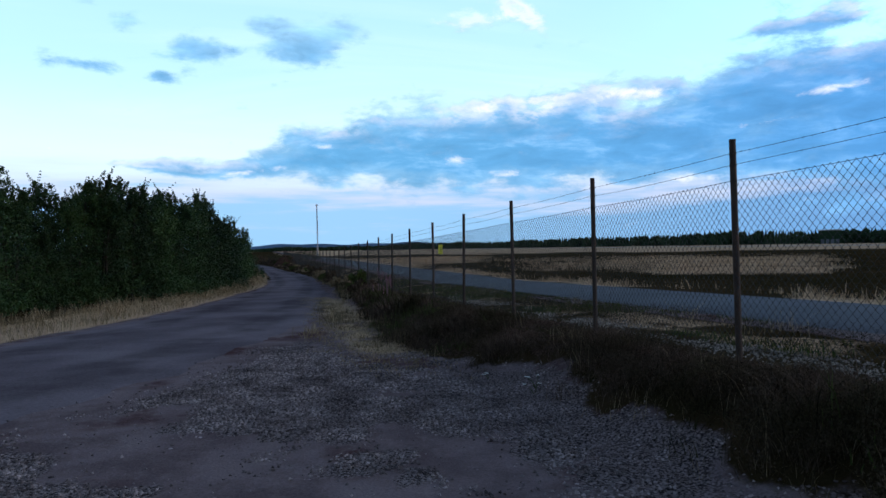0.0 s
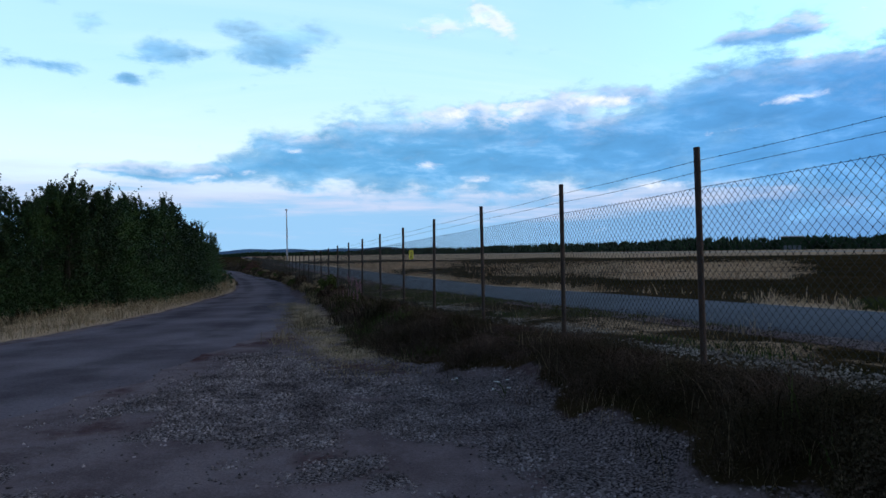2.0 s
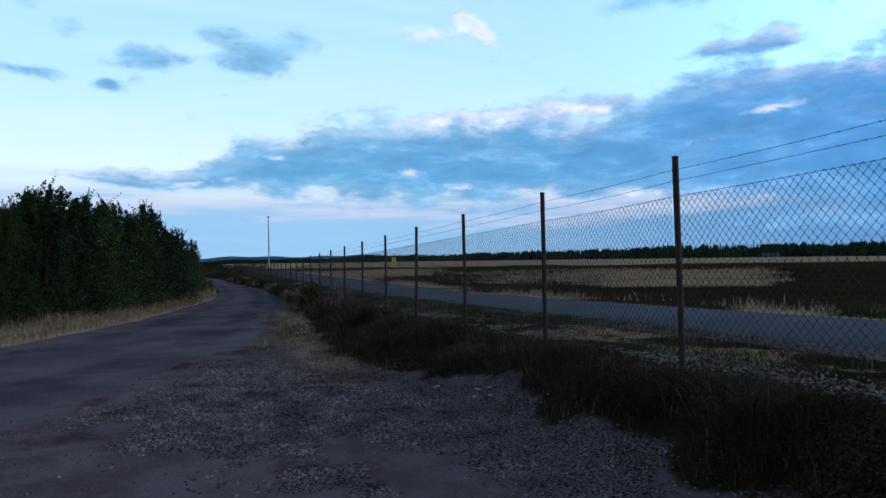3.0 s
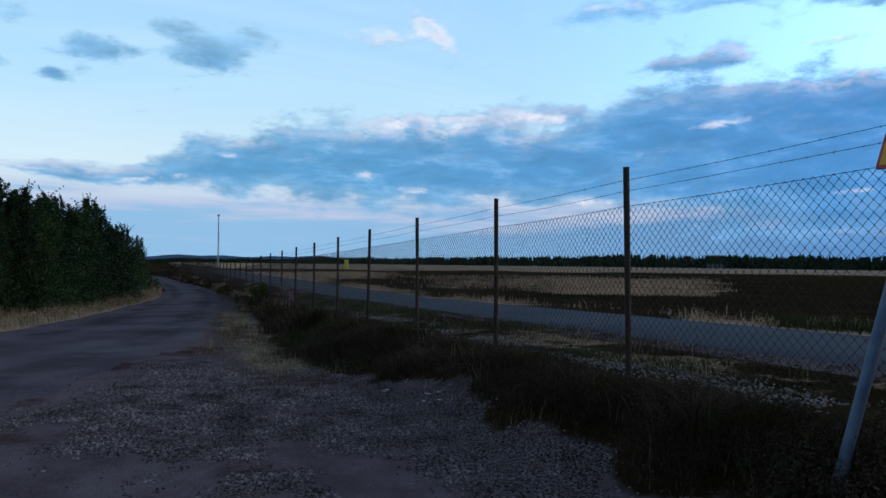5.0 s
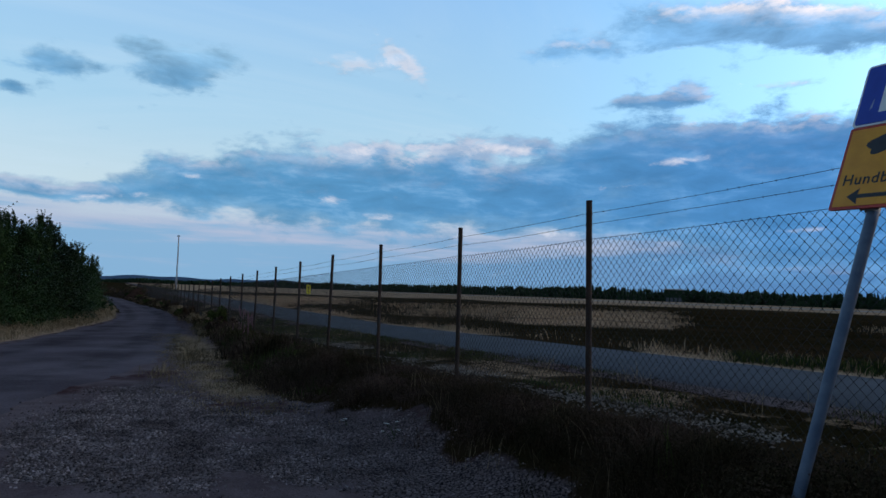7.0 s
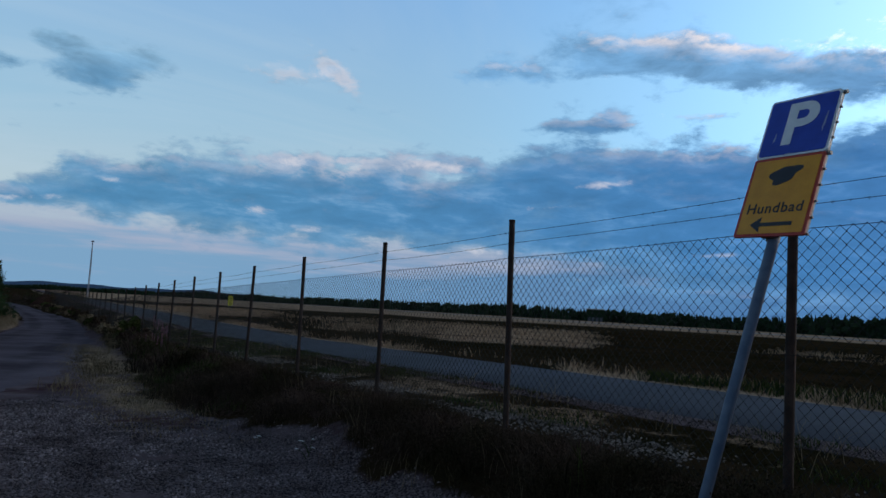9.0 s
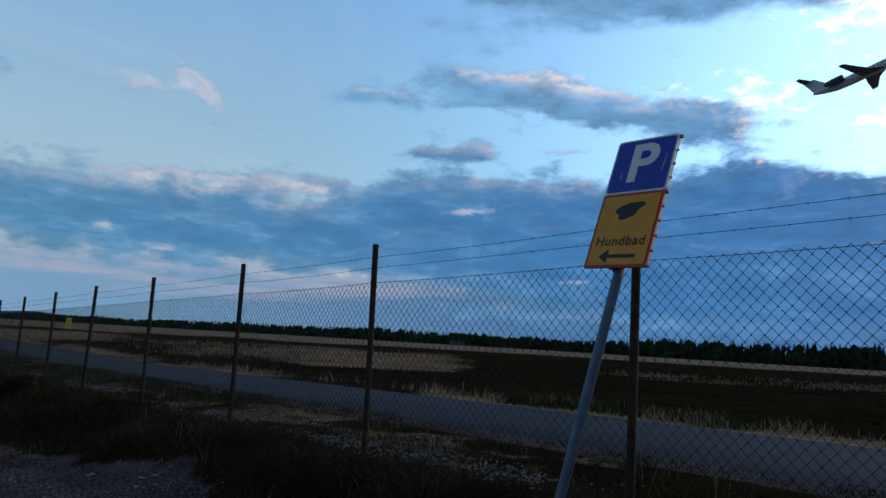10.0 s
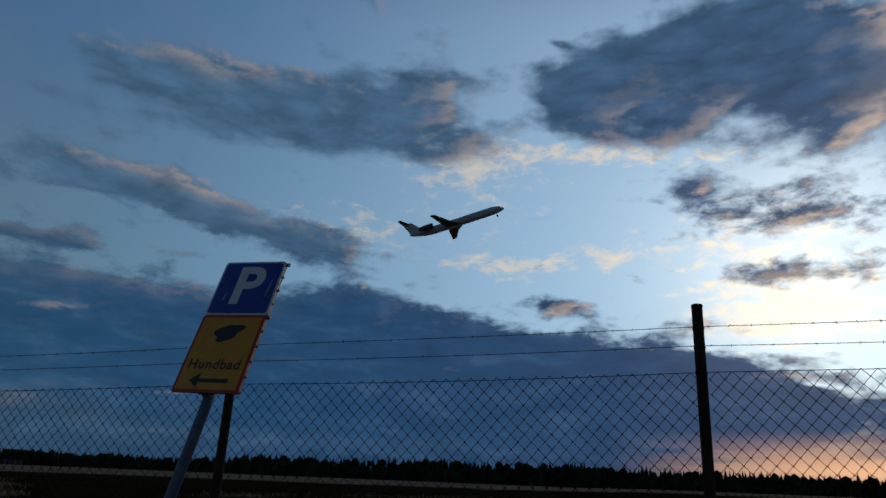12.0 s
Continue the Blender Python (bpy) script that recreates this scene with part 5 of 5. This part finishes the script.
def build_bank():
    """Low uneven heap of reddish earth at the far end of the track."""
    us, vs = np.linspace(-1, 1, 40), np.linspace(-1, 1, 14)
    U, W = np.meshgrid(us, vs, indexing="ij")
    h = (1 - np.abs(U) ** 3) * (1 - W ** 2) * (0.75 + 0.5 * fbm(U * 8 + 40, W * 3 + 40, 1.0, 97))
    X, Y = 2.9 + W * 1.5 + U * 1.0, 124 + U * 26
    Z = ground_z(X, Y) - 0.1 + h * 1.35
    n, m = X.shape
    idx = np.arange(n * m).reshape(n, m)
    faces = np.stack([idx[:-1, :-1], idx[:-1, 1:], idx[1:, 1:], idx[1:, :-1]], -1).reshape(-1, 4)
    tagged(arrays("earth_bank", np.stack([X, Y, Z], -1).reshape(-1, 3), faces, M_EARTH, smooth=True), "reddish-brown heap of earth beside the far track", "earth bank", kind="thing")


build_bank()


# ------------------------------------------------------------ airfield things
def build_mast():
    x, y = 150 * math.sin(radians(4.11)), 150 * math.cos(radians(4.11))
    mast = new("mast")
    mast.location = (x, y, gz(x, y))
    tagged(mast, "slender off-white lattice mast with a small head", "mast", kind="thing")
    H = 1.48 - gz(x, y) + 150 * math.tan(radians(3.8))
    bm = bmesh.new()
    for k in range(3):
        a = k * math.tau / 3
        tube(bm, [(0.16 * math.cos(a), 0.16 * math.sin(a), 0), (0.10 * math.cos(a) + 0.08, 0.10 * math.sin(a), H * 0.55), (0.06 * math.cos(a), 0.06 * math.sin(a), H - 0.5)], [0.055, 0.05, 0.04], 6)
    part("leg", bm, M_MAST, mast)
    n = 22
    for i in range(n):
        bm = bmesh.new()
        z0, z1 = (H - 0.6) * i / n, (H - 0.6) * (i + 1) / n
        for k in range(3):
            a, b = k * math.tau / 3, (k + 1) * math.tau / 3
            tube(bm, [(0.13 * math.cos(a), 0.13 * math.sin(a), z0), (0.13 * math.cos(b), 0.13 * math.sin(b), z1)], 0.025, 4)
        part("brace", bm, M_MAST, mast)
    bm = bmesh.new()
    tube(bm, [(0, 0, H - 0.6), (0, 0, H)], 0.05, 8)
    box(bm, 0, 0, H - 0.25, 0.5, 0.2, 0.3, 0.03)
    part("head", bm, M_MAST, mast, "small white head box")


def build_marker():
    d, az = 140, 14.4
    x, y = d * math.sin(radians(az)), d * math.cos(radians(az))
    z = gz(x, y)
    sign = new("airfield_marker")
    sign.matrix_basis = pose(x, y, z, 0, 0, -az)
    tagged(sign, "upright yellow airfield marker board with a dark mark", "marker board", kind="thing")
    bm = bmesh.new()
    box(bm, 0, 0, 1.25, 0.85, 0.25, 1.9, 0.05)
    part("board", bm, M_BOX, sign, "bright yellow board")
    for sx in (-0.35, 0.35):
        bm = bmesh.new()
        tube(bm, [(sx, 0, -0.1), (sx, 0, 0.35)], 0.05, 8)
        part("leg", bm, M_STEEL, sign)
    for zz, w in ((1.65, 0.3), (1.25, 0.3), (0.9, 0.3)):
        bm = bmesh.new()
        box(bm, 0.05, -0.135, zz, w, 0.02, 0.16, 0.004)
        part("bar", bm, M_BLACK, sign, "dark bar")


def build_hangar():
    """Long low building with a pale roof at the edge of the wood."""
    d, az = 652, 44.4
    x, y = d * math.sin(radians(az)), d * math.cos(radians(az))
    b = new("hangar")
    b.matrix_basis = pose(x, y, -0.1, 0, 0, -az)
    tagged(b, "long low far building with a pale flat roof", "building", kind="thing")
    bm = bmesh.new()
    box(bm, 0, 0, 5.5, 17.0, 6, 11.0, 0.05)
    part("wall", bm, M_FOREST, b, "dark wall")
    bm = bmesh.new()
    box(bm, 0, 0, 11.4, 18, 6.8, 0.8, 0.05)
    part("roof", bm, M_MAST, b, "pale roof edge")
    for k in range(4):
        bm = bmesh.new()
        box(bm, -5.4 + k * 3.6, -3.02, 1.9, 2.6, 0.1, 3.8, 0.02)
        part("door", bm, M_PLANE_DARK, b)


build_mast()
build_marker()
build_hangar()


# ------------------------------------------------------------ aircraft in the air
def loft(bm, rings, sides=20):
    """Rings of (x, radius, z offset, squash)."""
    R = []
    for x, r, z, sq in rings:
        R.append([bm.verts.new((x, r * math.cos(k * math.tau / sides), z + r * sq * math.sin(k * math.tau / sides))) for k in range(sides)])
    for a, b in zip(R, R[1:]):
        for k in range(sides):
            bm.faces.new((a[k], b[k], b[(k + 1) % sides], a[(k + 1) % sides]))
    bm.faces.new(R[0])
    bm.faces.new(R[-1][::-1])
    return bm


def wing(bm, sections):
    """Sections: leading edge x, y, z, chord, thickness, along which axis it is thick (0: z, 1: y)."""
    R = []
    for x, y, z, c, t, ax in sections:
        ring = []
        for u, w in ((0, 0), (0.08, 0.6), (0.35, 1.0), (0.75, 0.55), (1, 0), (0.75, -0.35), (0.35, -0.6), (0.08, -0.45)):
            dy, dz = (w * t / 2, 0) if ax else (0, w * t / 2)
            ring.append(bm.verts.new((x - u * c, y + dy, z + dz)))
        R.append(ring)
    for a, b in zip(R, R[1:]):
        for k in range(8):
            bm.faces.new((a[k], a[(k + 1) % 8], b[(k + 1) % 8], b[k]))
    bm.faces.new(R[0][::-1])
    bm.faces.new(R[-1])
    bmesh.ops.recalc_face_normals(bm, faces=bm.faces)
    return bm


def build_aircraft():
    a = new("airliner")
    tagged(a, "white twin-jet regional airliner climbing after take-off, gear half out", "airplane", kind="thing")
    a.matrix_basis = pose(170.9, 43.5, 69.0, 0, 0, -94.8) @ pose(0, 0, 0, 0, -13.7, 0) @ pose(0, 0, 0, 0.9, 0, 0)
    rings = [(15.0, 0.08, -0.30, 1), (14.7, 0.35, -0.26, 1), (14.0, 0.68, -0.16, 1), (13.0, 0.95, -0.05, 1), (11.8, 1.12, 0, 1), (10.5, 1.15, 0, 1), (-5.5, 1.15, 0, 1),
             (-8.0, 1.05, 0.10, 1), (-10.5, 0.72, 0.32, 1), (-12.2, 0.36, 0.50, 1), (-13.0, 0.12, 0.58, 1)]
    part("fuselage", loft(bmesh.new(), rings), M_PLANE, a, "white fuselage", smooth=True)
    bm = bmesh.new()
    loft(bm, [(14.02, 0.60, 0.02, 0.85), (13.75, 0.66, 0.10, 0.9), (13.1, 0.80, 0.15, 0.98)], 16)
    part("windscreen", bm, M_GLASS, a, "dark cockpit glass")
    for s in (-1, 1):
        bm = bmesh.new()
        wing(bm, [(2.9, s * 0.6, -0.80, 4.6, 0.55, 0), (0.6, s * 3.4, -0.66, 2.9, 0.36, 0), (-2.0, s * 9.6, -0.25, 1.3, 0.14, 0), (-2.5, s * 10.0, -0.2, 0.8, 0.08, 0)])
        part("wing", bm, M_PLANE_DARK, a, "dark swept wing")
        bm = bmesh.new()
        loft(bm, [(-5.2, 0.62, 0.55, 1), (-5.6, 0.74, 0.55, 1), (-7.2, 0.76, 0.55, 1), (-8.8, 0.58, 0.58, 1), (-9.5, 0.42, 0.60, 1)], 16)
        bmesh.ops.translate(bm, verts=bm.verts, vec=(0, s * 2.0, 0))
        eng = part("engine", bm, M_PLANE_DARK, a, "dark rear engine pod", smooth=True)
        bm = bmesh.new()
        wing(bm, [(-6.0, s * 0.8, 0.5, 2.0, 0.25, 0), (-6.3, s * 1.6, 0.55, 1.7, 0.22, 0)])
        part("pylon", bm, M_PLANE, a)
        bm = bmesh.new()
        wing(bm, [(-12.4, 0, 4.15, 2.0, 0.2, 0), (-13.7, s * 3.7, 4.25, 1.0, 0.1, 0)])
        part("tailplane", bm, M_PLANE_DARK, a, "dark tailplane")
    bm = bmesh.new()
    wing(bm, [(-8.3, 0, 0.8, 4.4, 0.34, 1), (-11.9, 0, 4.3, 2.5, 0.22, 1)])
    part("fin", bm, M_PLANE, a, "white swept fin")
    bm = bmesh.new()
    tube(bm, [(12.4, 0, -0.9), (12.7, 0, -1.85)], 0.07, 8)
    tube(bm, [(12.7, -0.22, -1.85), (12.7, 0.22, -1.85)], 0.26, 12)
    part("nose_gear", bm, M_BLACK, a, "nose wheel hanging out")
    win = bmesh.new()
    box(win, 0, 0, 0, 0.22, 0.03, 0.32, 0.01)
    me = None
    for k in range(16):
        for s in (-1, 1):
            if me is None:
                ob = part("cabin_window", win, M_GLASS, a)
                me = ob.data
            else:
                ob = new("cabin_window", me)
                ob.parent = a
            ob.location = (10.0 - k * 0.9, s * 1.125, 0.22)


build_aircraft()
